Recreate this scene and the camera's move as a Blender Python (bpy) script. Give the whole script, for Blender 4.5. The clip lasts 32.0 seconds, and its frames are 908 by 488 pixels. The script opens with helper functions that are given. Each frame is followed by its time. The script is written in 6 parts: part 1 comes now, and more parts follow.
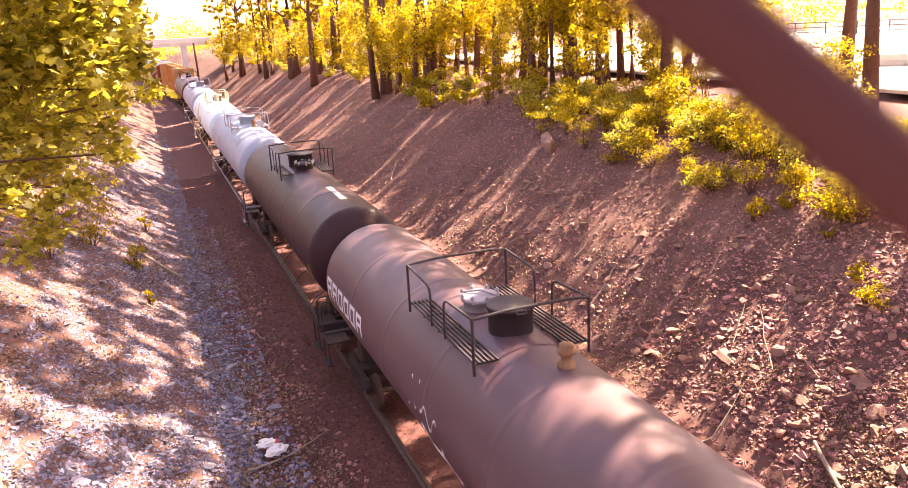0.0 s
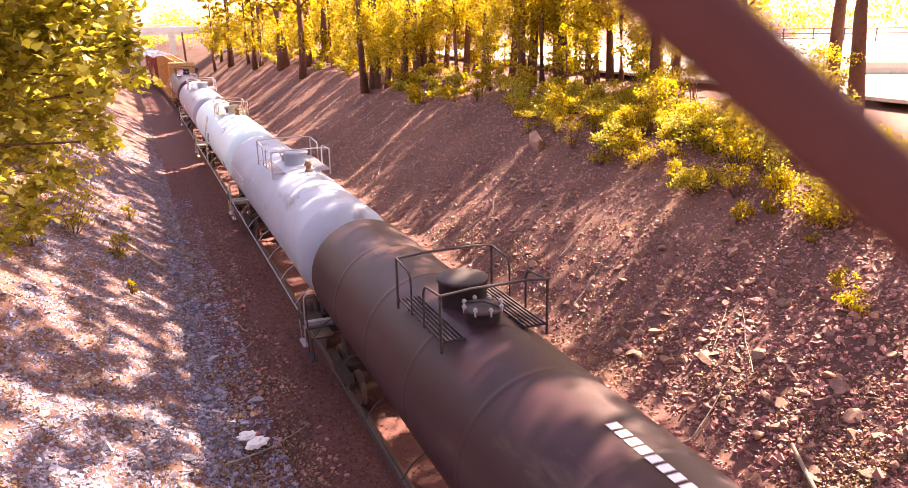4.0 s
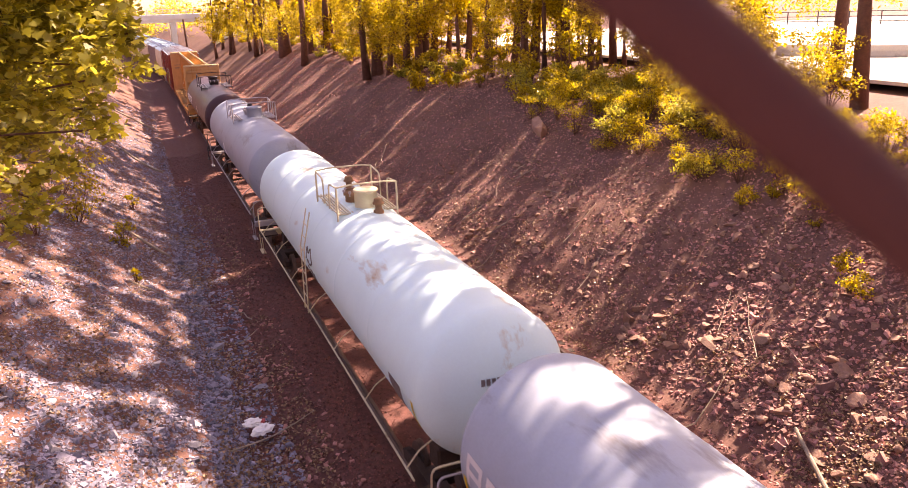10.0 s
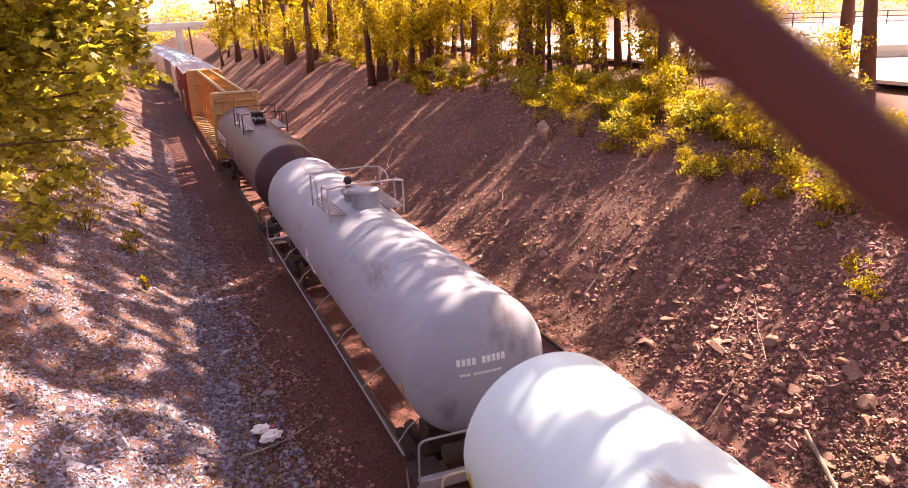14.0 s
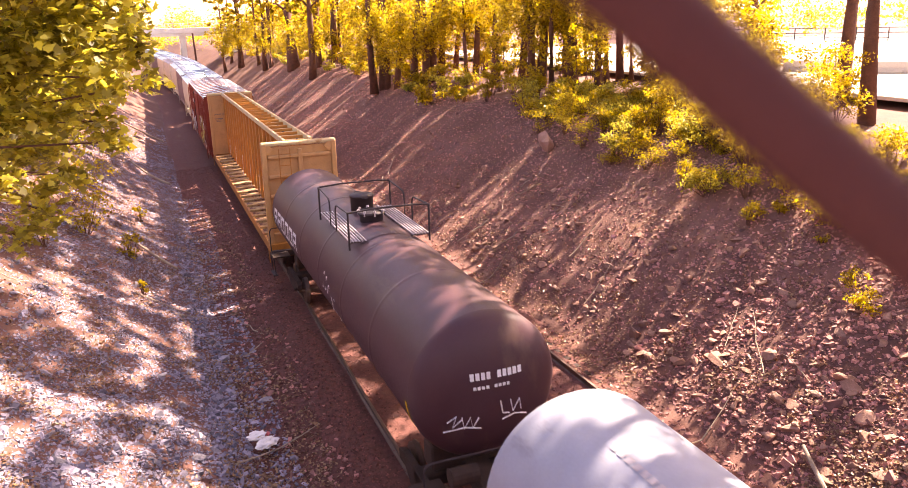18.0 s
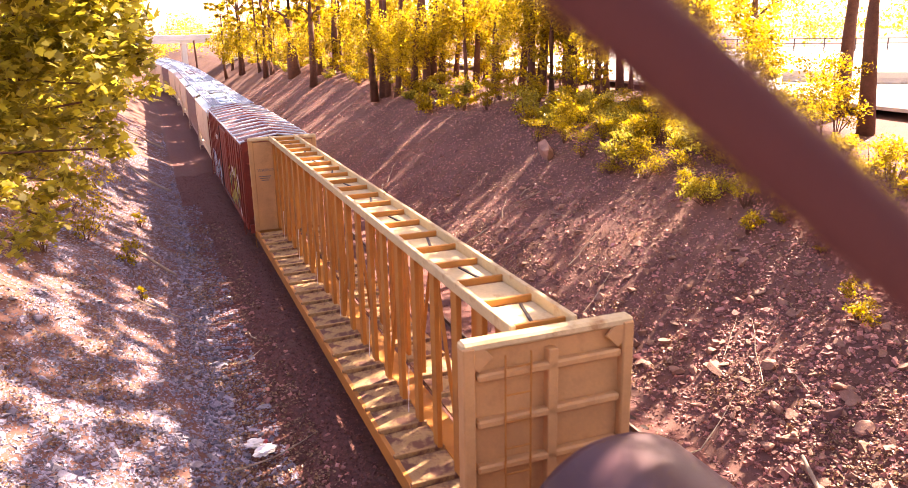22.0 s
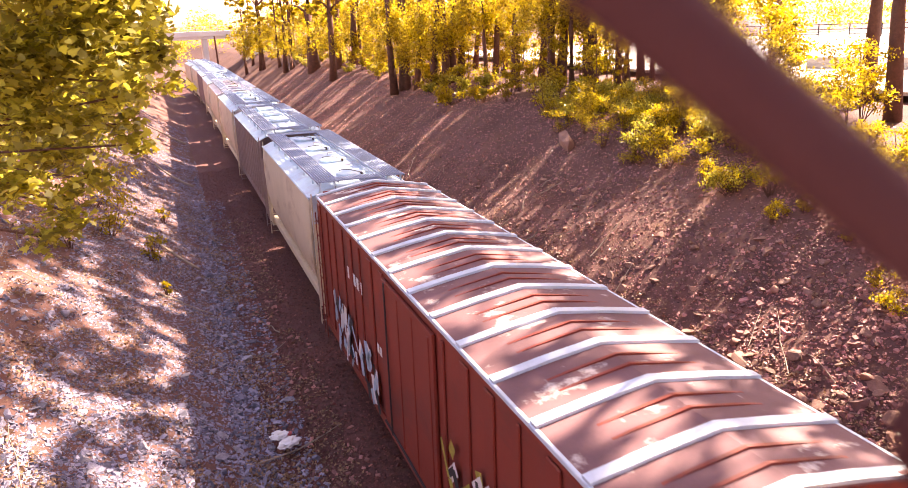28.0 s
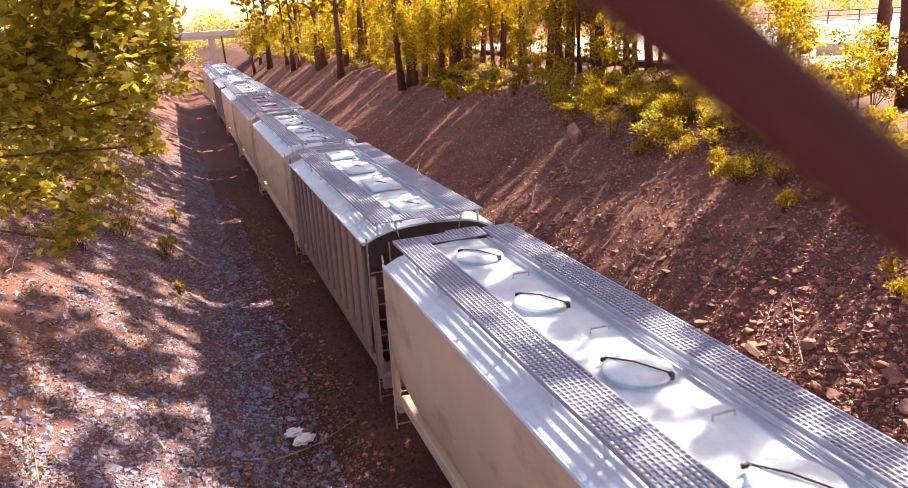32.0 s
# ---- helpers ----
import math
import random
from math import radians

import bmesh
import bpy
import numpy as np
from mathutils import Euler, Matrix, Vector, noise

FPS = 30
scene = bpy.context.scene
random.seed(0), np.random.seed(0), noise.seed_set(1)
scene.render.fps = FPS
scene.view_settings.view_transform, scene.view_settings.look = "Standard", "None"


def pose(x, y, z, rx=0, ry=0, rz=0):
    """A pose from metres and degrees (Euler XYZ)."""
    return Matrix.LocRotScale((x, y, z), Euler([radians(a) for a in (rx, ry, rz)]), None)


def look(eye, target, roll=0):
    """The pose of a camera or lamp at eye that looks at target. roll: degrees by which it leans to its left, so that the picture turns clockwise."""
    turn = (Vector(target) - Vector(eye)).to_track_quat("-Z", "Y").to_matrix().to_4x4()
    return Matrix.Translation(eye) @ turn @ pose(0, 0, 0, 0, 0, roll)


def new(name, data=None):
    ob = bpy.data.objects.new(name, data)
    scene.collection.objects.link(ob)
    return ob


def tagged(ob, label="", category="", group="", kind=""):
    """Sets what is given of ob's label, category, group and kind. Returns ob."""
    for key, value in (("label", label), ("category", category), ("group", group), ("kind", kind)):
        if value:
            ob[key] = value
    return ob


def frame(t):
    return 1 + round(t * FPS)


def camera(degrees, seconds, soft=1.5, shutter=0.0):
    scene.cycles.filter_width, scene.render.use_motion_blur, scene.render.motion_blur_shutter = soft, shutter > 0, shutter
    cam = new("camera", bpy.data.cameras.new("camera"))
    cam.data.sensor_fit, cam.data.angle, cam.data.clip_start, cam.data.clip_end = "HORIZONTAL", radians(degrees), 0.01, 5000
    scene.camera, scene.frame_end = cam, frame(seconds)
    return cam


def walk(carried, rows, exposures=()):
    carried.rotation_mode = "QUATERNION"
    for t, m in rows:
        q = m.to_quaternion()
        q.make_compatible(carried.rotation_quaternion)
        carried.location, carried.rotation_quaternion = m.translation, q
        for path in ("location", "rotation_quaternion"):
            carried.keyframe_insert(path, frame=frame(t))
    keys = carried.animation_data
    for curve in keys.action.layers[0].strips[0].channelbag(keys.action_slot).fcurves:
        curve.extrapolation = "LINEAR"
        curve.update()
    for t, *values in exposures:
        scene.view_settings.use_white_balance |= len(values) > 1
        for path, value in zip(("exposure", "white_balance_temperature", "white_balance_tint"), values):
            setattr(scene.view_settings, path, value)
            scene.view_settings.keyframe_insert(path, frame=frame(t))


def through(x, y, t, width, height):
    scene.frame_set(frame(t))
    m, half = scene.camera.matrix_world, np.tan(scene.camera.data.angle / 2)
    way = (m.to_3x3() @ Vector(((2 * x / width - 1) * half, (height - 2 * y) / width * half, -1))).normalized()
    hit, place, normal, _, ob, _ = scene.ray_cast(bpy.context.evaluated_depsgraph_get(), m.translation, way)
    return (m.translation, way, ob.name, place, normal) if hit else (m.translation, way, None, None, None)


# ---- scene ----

EYE_H = 9.1          # the lens above the rail heads
SECONDS = 32.0
cam = camera(60.66, SECONDS, soft=0.6, shutter=0.25)
cam.data.dof.use_dof = True
cam.data.dof.focus_distance = 26.0
cam.data.dof.aperture_fstop = 24.0

# seconds, shift x, shift y (metres), then the turn (degrees)
PATH = [
    (0, 0.00000, -0.00000, 73.97, 2.78, -21.14),
    (0.5, -0.00001, 0.00001, 74.20, 2.15, -21.17),
    (1, -0.00003, 0.00001, 73.79, 1.70, -20.91),
    (1.5, -0.00015, 0.00006, 73.43, 1.58, -21.02),
    (2, -0.00028, 0.00011, 73.38, 1.40, -21.41),
    (2.5, -0.00045, 0.00017, 73.52, 1.49, -21.74),
    (3, -0.00063, 0.00024, 73.53, 1.40, -21.73),
    (3.5, -0.00029, 0.00011, 73.65, 1.18, -21.79),
    (5.5, 0.00105, -0.00040, 73.70, 1.43, -21.76),
    (6, 0.00138, -0.00052, 74.13, 1.14, -22.03),
    (6.5, 0.00142, -0.00054, 73.37, 1.49, -21.34),
    (7, 0.00146, -0.00055, 73.51, 1.71, -20.53),
    (7.5, 0.00219, -0.00083, 73.27, 1.74, -20.86),
    (8, 0.00292, -0.00110, 73.09, 1.66, -21.27),
    (8.5, 0.00199, -0.00075, 72.91, 2.31, -20.74),
    (9, 0.00106, -0.00040, 72.73, 1.73, -21.40),
    (9.5, 0.00174, -0.00066, 72.62, 1.70, -21.28),
    (10, 0.00243, -0.00092, 72.71, 1.62, -21.65),
    (10.5, 0.00189, -0.00072, 72.73, 1.55, -21.49),
    (11, 0.00134, -0.00051, 72.59, 1.65, -21.66),
    (11.5, 0.00126, -0.00048, 71.83, 2.29, -21.80),
    (12, 0.00118, -0.00045, 72.15, 2.68, -21.13),
    (12.5, 0.00112, -0.00042, 72.46, 2.65, -21.09),
    (13, 0.00106, -0.00040, 72.84, 2.48, -21.13),
    (13.5, 0.00096, -0.00036, 73.08, 2.36, -21.22),
    (15.5, 0.00057, -0.00022, 72.84, 2.13, -21.63),
    (16, 0.00048, -0.00018, 73.06, 1.84, -21.40),
    (16.5, 0.00065, -0.00025, 73.38, 1.13, -21.95),
    (17, 0.00083, -0.00031, 73.67, 1.10, -22.18),
    (17.5, 0.00158, -0.00060, 73.63, 1.20, -21.25),
    (18, 0.00233, -0.00088, 73.74, 1.41, -21.11),
    (18.5, 0.00147, -0.00056, 73.72, 0.93, -21.45),
    (19, 0.00061, -0.00023, 73.75, 1.03, -21.22),
    (19.5, 0.00147, -0.00056, 74.00, 1.14, -21.49),
    (20, 0.00233, -0.00088, 74.04, 1.60, -21.21),
    (20.5, 0.00275, -0.00104, 74.16, 1.56, -21.05),
    (21, 0.00316, -0.00120, 74.17, 1.19, -21.10),
    (21.5, 0.00341, -0.00129, 74.32, 0.86, -21.31),
    (22, 0.00366, -0.00139, 74.32, 1.12, -21.07),
    (22.5, 0.00420, -0.00159, 74.39, 1.09, -21.15),
    (23, 0.00473, -0.00179, 74.56, 0.95, -21.45),
    (23.5, 0.00417, -0.00158, 74.11, 0.46, -21.48),
    (24, 0.00362, -0.00137, 74.16, 0.34, -21.67),
    (24.5, 0.00372, -0.00141, 74.19, -0.46, -21.86),
    (25, 0.00381, -0.00144, 74.32, 0.23, -21.25),
    (25.5, 0.00345, -0.00131, 74.36, 0.57, -21.47),
    (27.5, 0.00495, -0.00187, 74.37, 2.21, -20.29),
    (28, 0.00439, -0.00166, 73.80, 2.06, -19.72),
    (28.5, 0.00028, -0.00011, 72.05, 2.42, -19.71),
    (29, 0.00374, -0.00142, 72.94, 2.90, -18.73),
    (29.5, 0.00358, -0.00136, 72.94, 3.32, -19.42),
    (30, 0.00304, -0.00115, 73.23, 3.50, -19.37),
    (30.5, 0.00339, -0.00129, 73.26, 3.39, -19.58),
    (31, 0.00375, -0.00142, 73.39, 3.44, -19.47),
    (31.5, 0.00356, -0.00135, 73.38, 3.43, -19.35),
    (32, 0.00376, -0.00142, 73.43, 3.28, -19.28),
]
# metres by which the lens slides to the right and down along the fence's wire
SLIDE_T = [0, 22.8, 23.5, 24, 25, 25.5, 27.5, 28, 28.4, 32]
SLIDE_D = [0, 0, 0.003, 0.005, 0.0059, 0.0053, 0.0066, 0.0042, 0.0015, 0]
# metres by which it stands further to the left along the fence
LEFT_T = [0, 6, 12, 16, 20, 22, 25, 28, 31, 32]
LEFT_D = [0.0002, 0.0004, 0.001, 0.0006, 0.0009, 0.0013, 0.0019, 0.0018, 0.0012, 0.0012]
EXPOSURES = [(t, 2.4 + e, k, tint) for t, e, k, tint in (
    (0.0, 0.25, 9500, 46), (4.0, 0.15, 9500, 48), (7.0, -0.1, 9600, 50), (10.0, -0.4, 9700, 52), (13.0, -0.5, 9700, 53), (16.0, -0.2, 9600, 50),
    (18.0, 0.05, 9500, 49), (20.0, 0.2, 9500, 49), (24.0, 0.1, 9200, 50), (28.0, 0.0, 8900, 48), (30.0, -0.25, 8900, 48), (32.0, -0.65, 9200, 46))]
rows = []
for t, x, y, rx, ry, rz in PATH:
    d = float(np.interp(t, SLIDE_T, SLIDE_D))
    e = float(np.interp(t, LEFT_T, LEFT_D))
    rows.append((t, pose(x + 0.711 * d - 0.935 * e, y - 0.269 * d + 0.354 * e, EYE_H - 0.65 * d, rx, ry, rz)))
walk(cam, rows, EXPOSURES)

# ---------------------------------------------------------------- light
SUN_EL, SUN_AZ = 44.0, 65.0      # degrees above the horizon, degrees from +y towards +x
world = bpy.data.worlds.new("sky")
scene.world = world
world.use_nodes = True
_nt = world.node_tree
_sky = _nt.nodes.new("ShaderNodeTexSky")
_sky.sky_type = "NISHITA"
_sky.sun_disc = False
_sky.sun_elevation = radians(SUN_EL)
_sky.sun_rotation = radians(SUN_AZ)
_sky.air_density, _sky.dust_density, _sky.ozone_density = 1.0, 1.0, 1.0
_bg = _nt.nodes["Background"]
_bg.inputs["Strength"].default_value = 0.1
_nt.links.new(_sky.outputs["Color"], _bg.inputs["Color"])

_sun = bpy.data.lights.new("sun", "SUN")
_sun.energy, _sun.angle, _sun.color = 5.0, radians(0.5), (0.86, 1.0, 0.88)
sun = new("sun", _sun)
_d = Vector((math.sin(radians(SUN_AZ)) * math.cos(radians(SUN_EL)), math.cos(radians(SUN_AZ)) * math.cos(radians(SUN_EL)), math.sin(radians(SUN_EL))))
sun.matrix_world = look(_d * 80, (0, 0, 0))

# ---------------------------------------------------------------- materials
def _ramp(nt, fac, lo, hi, a=0.3, b=0.7):
    r = nt.nodes.new("ShaderNodeValToRGB")
    r.color_ramp.elements[0].position, r.color_ramp.elements[1].position = a, b
    r.color_ramp.elements[0].color, r.color_ramp.elements[1].color = (*lo, 1), (*hi, 1)
    nt.links.new(fac, r.inputs["Fac"])
    return r.outputs["Color"]


def _noise(nt, vec, scale, detail=4.0, rough=0.6):
    n = nt.nodes.new("ShaderNodeTexNoise")
    n.inputs["Scale"].default_value, n.inputs["Detail"].default_value, n.inputs["Roughness"].default_value = scale, detail, rough
    if vec is not None:
        nt.links.new(vec, n.inputs["Vector"])
    return n.outputs["Fac"]


def _mix(nt, fac, a, b, how="MIX"):
    m = nt.nodes.new("ShaderNodeMix")
    m.data_type, m.blend_type = "RGBA", how
    for sock, v in (("Factor", fac), ("A", a), ("B", b)):
        s = [i for i in m.inputs if i.name == sock and (i.type == "RGBA" if sock != "Factor" else i.type == "VALUE")][0]
        if isinstance(v, (int, float)):
            s.default_value = v
        elif isinstance(v, tuple):
            s.default_value = (*v, 1)
        else:
            nt.links.new(v, s)
    return [o for o in m.outputs if o.type == "RGBA"][0]


def shade(c, k):
    return tuple(min(1.0, v * k) for v in c)


def surface(name, base, rough=0.7, metal=0.0, var=0.25, scale=1.5, fine=30.0, bump=0.15, dirt_dapple=None, dirt_dapple_at=(0.55, 0.72), dirt_dapple_scale=(1.2, 1.2, 1.2),
            rand=0.0, island=0.0, spec=0.4):
    """A surface with grain at two scales, relief, optional patches of soiling or painted sun dapple and a tint by
    object or by loose piece.
    """
    m = bpy.data.materials.new(name)
    m.use_nodes = True
    nt = m.node_tree
    bsdf = nt.nodes["Principled BSDF"]
    tc = nt.nodes.new("ShaderNodeTexCoord")
    vec = tc.outputs["Object"]
    big = _noise(nt, vec, scale)
    col = _ramp(nt, big, shade(base, 1 - var), shade(base, 1 + var))
    small = _noise(nt, vec, fine, 6.0, 0.7)
    col = _mix(nt, 0.35, col, _ramp(nt, small, shade(base, 1 - 1.4 * var), shade(base, 1 + 1.2 * var)))
    if dirt_dapple:
        mp = nt.nodes.new("ShaderNodeMapping")
        mp.inputs["Scale"].default_value = dirt_dapple_scale
        nt.links.new(vec, mp.inputs["Vector"])
        patch = _noise(nt, mp.outputs["Vector"], 1.0, 8.0, 0.65)
        r = nt.nodes.new("ShaderNodeValToRGB")
        r.color_ramp.elements[0].position, r.color_ramp.elements[1].position = dirt_dapple_at
        nt.links.new(patch, r.inputs["Fac"])
        col = _mix(nt, r.outputs["Color"], col, dirt_dapple)
    if rand or island:
        if rand:
            info = nt.nodes.new("ShaderNodeObjectInfo").outputs["Random"]
            amt = rand
        else:
            info = nt.nodes.new("ShaderNodeNewGeometry").outputs["Random Per Island"]
            amt = island
        tint = _ramp(nt, info, (1 - amt, 1 - amt, 1 - amt), (1 + amt, 1 + amt * 0.9, 1 + amt * 0.8), 0.0, 1.0)
        col = _mix(nt, 1.0, col, tint, "MULTIPLY")
    nt.links.new(col, bsdf.inputs["Base Color"])
    rr = nt.nodes.new("ShaderNodeMapRange")
    rr.inputs["To Min"].default_value, rr.inputs["To Max"].default_value = max(0.05, rough - 0.15), min(1.0, rough + 0.15)
    nt.links.new(small, rr.inputs["Value"])
    nt.links.new(rr.outputs["Result"], bsdf.inputs["Roughness"])
    bsdf.inputs["Metallic"].default_value = metal
    bsdf.inputs["Specular IOR Level"].default_value = spec
    if bump:
        b = nt.nodes.new("ShaderNodeBump")
        b.inputs["Strength"].default_value = bump
        b.inputs["Distance"].default_value = 0.02
        nt.links.new(small, b.inputs["Height"])
        nt.links.new(b.outputs["Normal"], bsdf.inputs["Normal"])
    return m


def leaf_material(name, lo, hi, through, share=0.45):
    """Leaves: a matt face that lets part of the light through, each leaf with a tint of its own."""
    m = bpy.data.materials.new(name)
    m.use_nodes = True
    nt = m.node_tree
    out = nt.nodes["Material Output"]
    nt.nodes.remove(nt.nodes["Principled BSDF"])
    isl = nt.nodes.new("ShaderNodeNewGeometry").outputs["Random Per Island"]
    col = _ramp(nt, isl, lo, hi, 0.0, 1.0)
    pr = nt.nodes.new("ShaderNodeBsdfPrincipled")
    pr.inputs["Roughness"].default_value = 0.45
    pr.inputs["Specular IOR Level"].default_value = 0.35
    nt.links.new(col, pr.inputs["Base Color"])
    tr = nt.nodes.new("ShaderNodeBsdfTranslucent")
    nt.links.new(_ramp(nt, isl, shade(through, 0.35), shade(through, 1.35), 0.0, 1.0), tr.inputs["Color"])
    mx = nt.nodes.new("ShaderNodeMixShader")
    mx.inputs["Fac"].default_value = share
    nt.links.new(pr.outputs["BSDF"], mx.inputs[1])
    nt.links.new(tr.outputs["BSDF"], mx.inputs[2])
    nt.links.new(mx.outputs["Shader"], out.inputs["Surface"])
    return m


RUST = (0.16, 0.065, 0.03)
M_SOIL = surface("soil", (0.155, 0.066, 0.054), 0.95, var=0.4, scale=0.5, fine=14, bump=0.9, dirt_dapple=(0.2, 0.085, 0.056), dirt_dapple_scale=(0.35, 0.35, 0.35))
M_STONE_PALE = surface("pale_stone", (0.25, 0.235, 0.315), 0.85, var=0.25, scale=5, fine=40, bump=0.4, island=0.55)
M_STONE_BROWN = surface("brown_stone", (0.37, 0.17, 0.155), 0.85, var=0.3, scale=4, fine=40, bump=0.4, island=0.65)
M_GRAVEL = surface("dark_gravel", (0.2, 0.078, 0.068), 0.95, var=0.3, scale=5, fine=40, bump=0.4, island=0.5)
M_BED = surface("ballast_bed", (0.15, 0.052, 0.045), 0.95, var=0.5, scale=6, fine=55, bump=1.0, dirt_dapple=(0.16, 0.075, 0.06), dirt_dapple_scale=(0.9, 0.9, 0.9))
M_ROCK = surface("rock", (0.33, 0.175, 0.135), 0.85, var=0.3, scale=4, fine=30, bump=0.5, rand=0.3)
M_ROCK_PALE = surface("pale_rock", (0.36, 0.33, 0.38), 0.85, var=0.3, scale=4, fine=30, bump=0.5, rand=0.3)
M_TIE = surface("tie", (0.045, 0.024, 0.022), 0.9, var=0.35, scale=4, fine=30, bump=0.5, rand=0.3)
M_RAIL = surface("rail_steel", (0.17, 0.11, 0.09), 0.55, 0.6, var=0.3, scale=3, fine=30)
M_CONCRETE = surface("concrete", (0.46, 0.41, 0.38), 0.9, var=0.2, scale=0.6, fine=20, bump=0.2, dirt_dapple=(0.25, 0.2, 0.18))
# concrete of the far bridge, with sun glare and haze lightened into its colour
M_SUNLIT_CONCRETE = surface("sunlit_concrete", (0.72, 0.69, 0.66), 0.9, var=0.12, scale=0.6, fine=20, bump=0.2)
M_LOT = surface("pale_paving", (0.6, 0.56, 0.52), 0.9, var=0.12, scale=0.3, fine=20, bump=0.1)
M_BARK = surface("bark", (0.14, 0.058, 0.04), 0.95, var=0.45, scale=3, fine=18, bump=1.0)
M_WOOD = surface("dead_wood", (0.34, 0.26, 0.2), 0.9, var=0.35, scale=3, fine=25, bump=0.5)
M_LEAF_RIGHT = leaf_material("sunlit_leaf", (0.08, 0.054, 0.01), (0.32, 0.22, 0.024), (0.95, 0.58, 0.03), 0.58)
M_LEAF_MAPLE = leaf_material("maple_leaf", (0.08, 0.07, 0.015), (0.36, 0.31, 0.06), (0.85, 0.64, 0.07), 0.5)
M_LEAF_BUSH = leaf_material("bush_leaf", (0.075, 0.046, 0.007), (0.3, 0.2, 0.018), (0.95, 0.57, 0.02), 0.5)
M_LEAF_FAR = leaf_material("far_leaf", (0.16, 0.125, 0.015), (0.36, 0.28, 0.03), (0.92, 0.62, 0.06), 0.6)
M_DRY = leaf_material("dry_leaf", (0.12, 0.05, 0.03), (0.42, 0.25, 0.15), (0.3, 0.15, 0.05), 0.12)
M_WIRE = surface("brown_vinyl", (0.075, 0.022, 0.023), 0.7, var=0.1, scale=80, fine=400, bump=0.05, spec=0.15)
M_STEEL_DARK = surface("black_steel", (0.04, 0.026, 0.03), 0.6, var=0.3, scale=3, fine=25, bump=0.1)
M_STEEL_GREY = surface("grey_steel", (0.42, 0.38, 0.41), 0.5, 0.3, var=0.2, scale=3, fine=40, bump=0.1, dirt_dapple=RUST, dirt_dapple_at=(0.62, 0.8))
M_TRUCK = surface("truck_iron", (0.05, 0.027, 0.022), 0.85, var=0.4, scale=3, fine=20, bump=0.4)
M_WHITE = surface("white_paint", (0.8, 0.8, 0.82), 0.5, var=0.06, scale=2, fine=30, bump=0.05)
M_YELLOW = surface("yellow_paint", (0.75, 0.5, 0.02), 0.5, var=0.1, scale=2, fine=30)
M_TARP = surface("plastic_film", (0.8, 0.77, 0.76), 0.4, var=0.1, scale=8, fine=30)
M_RED = surface("red_plastic", (0.6, 0.1, 0.1), 0.4, var=0.1)

# ---------------------------------------------------------------- mesh helpers
rng = np.random.default_rng(7)


def part(name, bm, material, parent, label=""):
    """Links a bmesh as one mesh object under a thing or under a part."""
    me = bpy.data.meshes.new(name)
    bm.to_mesh(me)
    bm.free()
    return hang(name, me, material, parent, label)


def hang(name, me, material, parent, label="", m=None):
    if material and not me.materials:
        me.materials.append(material)
    ob = new(name, me)
    if parent:
        ob.parent = parent
    if m is not None:
        ob.matrix_basis = m
    if label:
        ob["label"] = label
    return ob


def mesh_of(name, verts, faces, material=None, smooth=False):
    me = bpy.data.meshes.new(name)
    if isinstance(faces, np.ndarray):
        verts = np.asarray(verts, dtype=np.float32)
        me.vertices.add(len(verts))
        me.vertices.foreach_set("co", verts.ravel())
        k = faces.shape[1]
        me.loops.add(faces.size)
        me.loops.foreach_set("vertex_index", faces.astype(np.int32).ravel())
        me.polygons.add(len(faces))
        me.polygons.foreach_set("loop_start", np.arange(0, faces.size, k, dtype=np.int32))
        me.polygons.foreach_set("loop_total", np.full(len(faces), k, dtype=np.int32))
        me.update(calc_edges=True)
        me.validate()
    else:
        me.from_pydata(verts, [], faces)
        me.update()
    if smooth:
        me.polygons.foreach_set("use_smooth", [True] * len(me.polygons))
    if material:
        me.materials.append(material)
    return me


def box(bm, c, s, bevel=0.0, turn=None):
    m = Matrix.Translation(c) @ (turn if turn else Matrix()) @ Matrix.Diagonal((*s, 1))
    made = bmesh.ops.create_cube(bm, size=1, matrix=m)["verts"]
    if bevel:
        edges = list({e for v in made for e in v.link_edges})
        bmesh.ops.bevel(bm, geom=edges, offset=bevel, segments=1, affect="EDGES")


def rod(bm, a, b, r, sides=8, r2=None):
    a, b = Vector(a), Vector(b)
    d = b - a
    m = Matrix.Translation((a + b) / 2) @ d.to_track_quat("Z", "Y").to_matrix().to_4x4()
    bmesh.ops.create_cone(bm, cap_ends=True, segments=sides, radius1=r, radius2=r if r2 is None else r2, depth=d.length, matrix=m)


def pipe(bm, pts, r, sides=6):
    """A bent tube along points, with closed ends."""
    pts = [Vector(p) for p in pts]
    rings = []
    for i, p in enumerate(pts):
        d = (pts[min(i + 1, len(pts) - 1)] - pts[max(i - 1, 0)]).normalized()
        q = d.to_track_quat("Z", "Y")
        rad = r[i] if isinstance(r, (list, tuple)) else r
        rings.append([bm.verts.new(p + q @ Vector((rad * math.cos(2 * math.pi * k / sides), rad * math.sin(2 * math.pi * k / sides), 0))) for k in range(sides)])
    for u, v in zip(rings, rings[1:]):
        for k in range(sides):
            bm.faces.new((u[k], u[(k + 1) % sides], v[(k + 1) % sides], v[k]))
    bm.faces.new(rings[0][::-1])
    bm.faces.new(rings[-1])


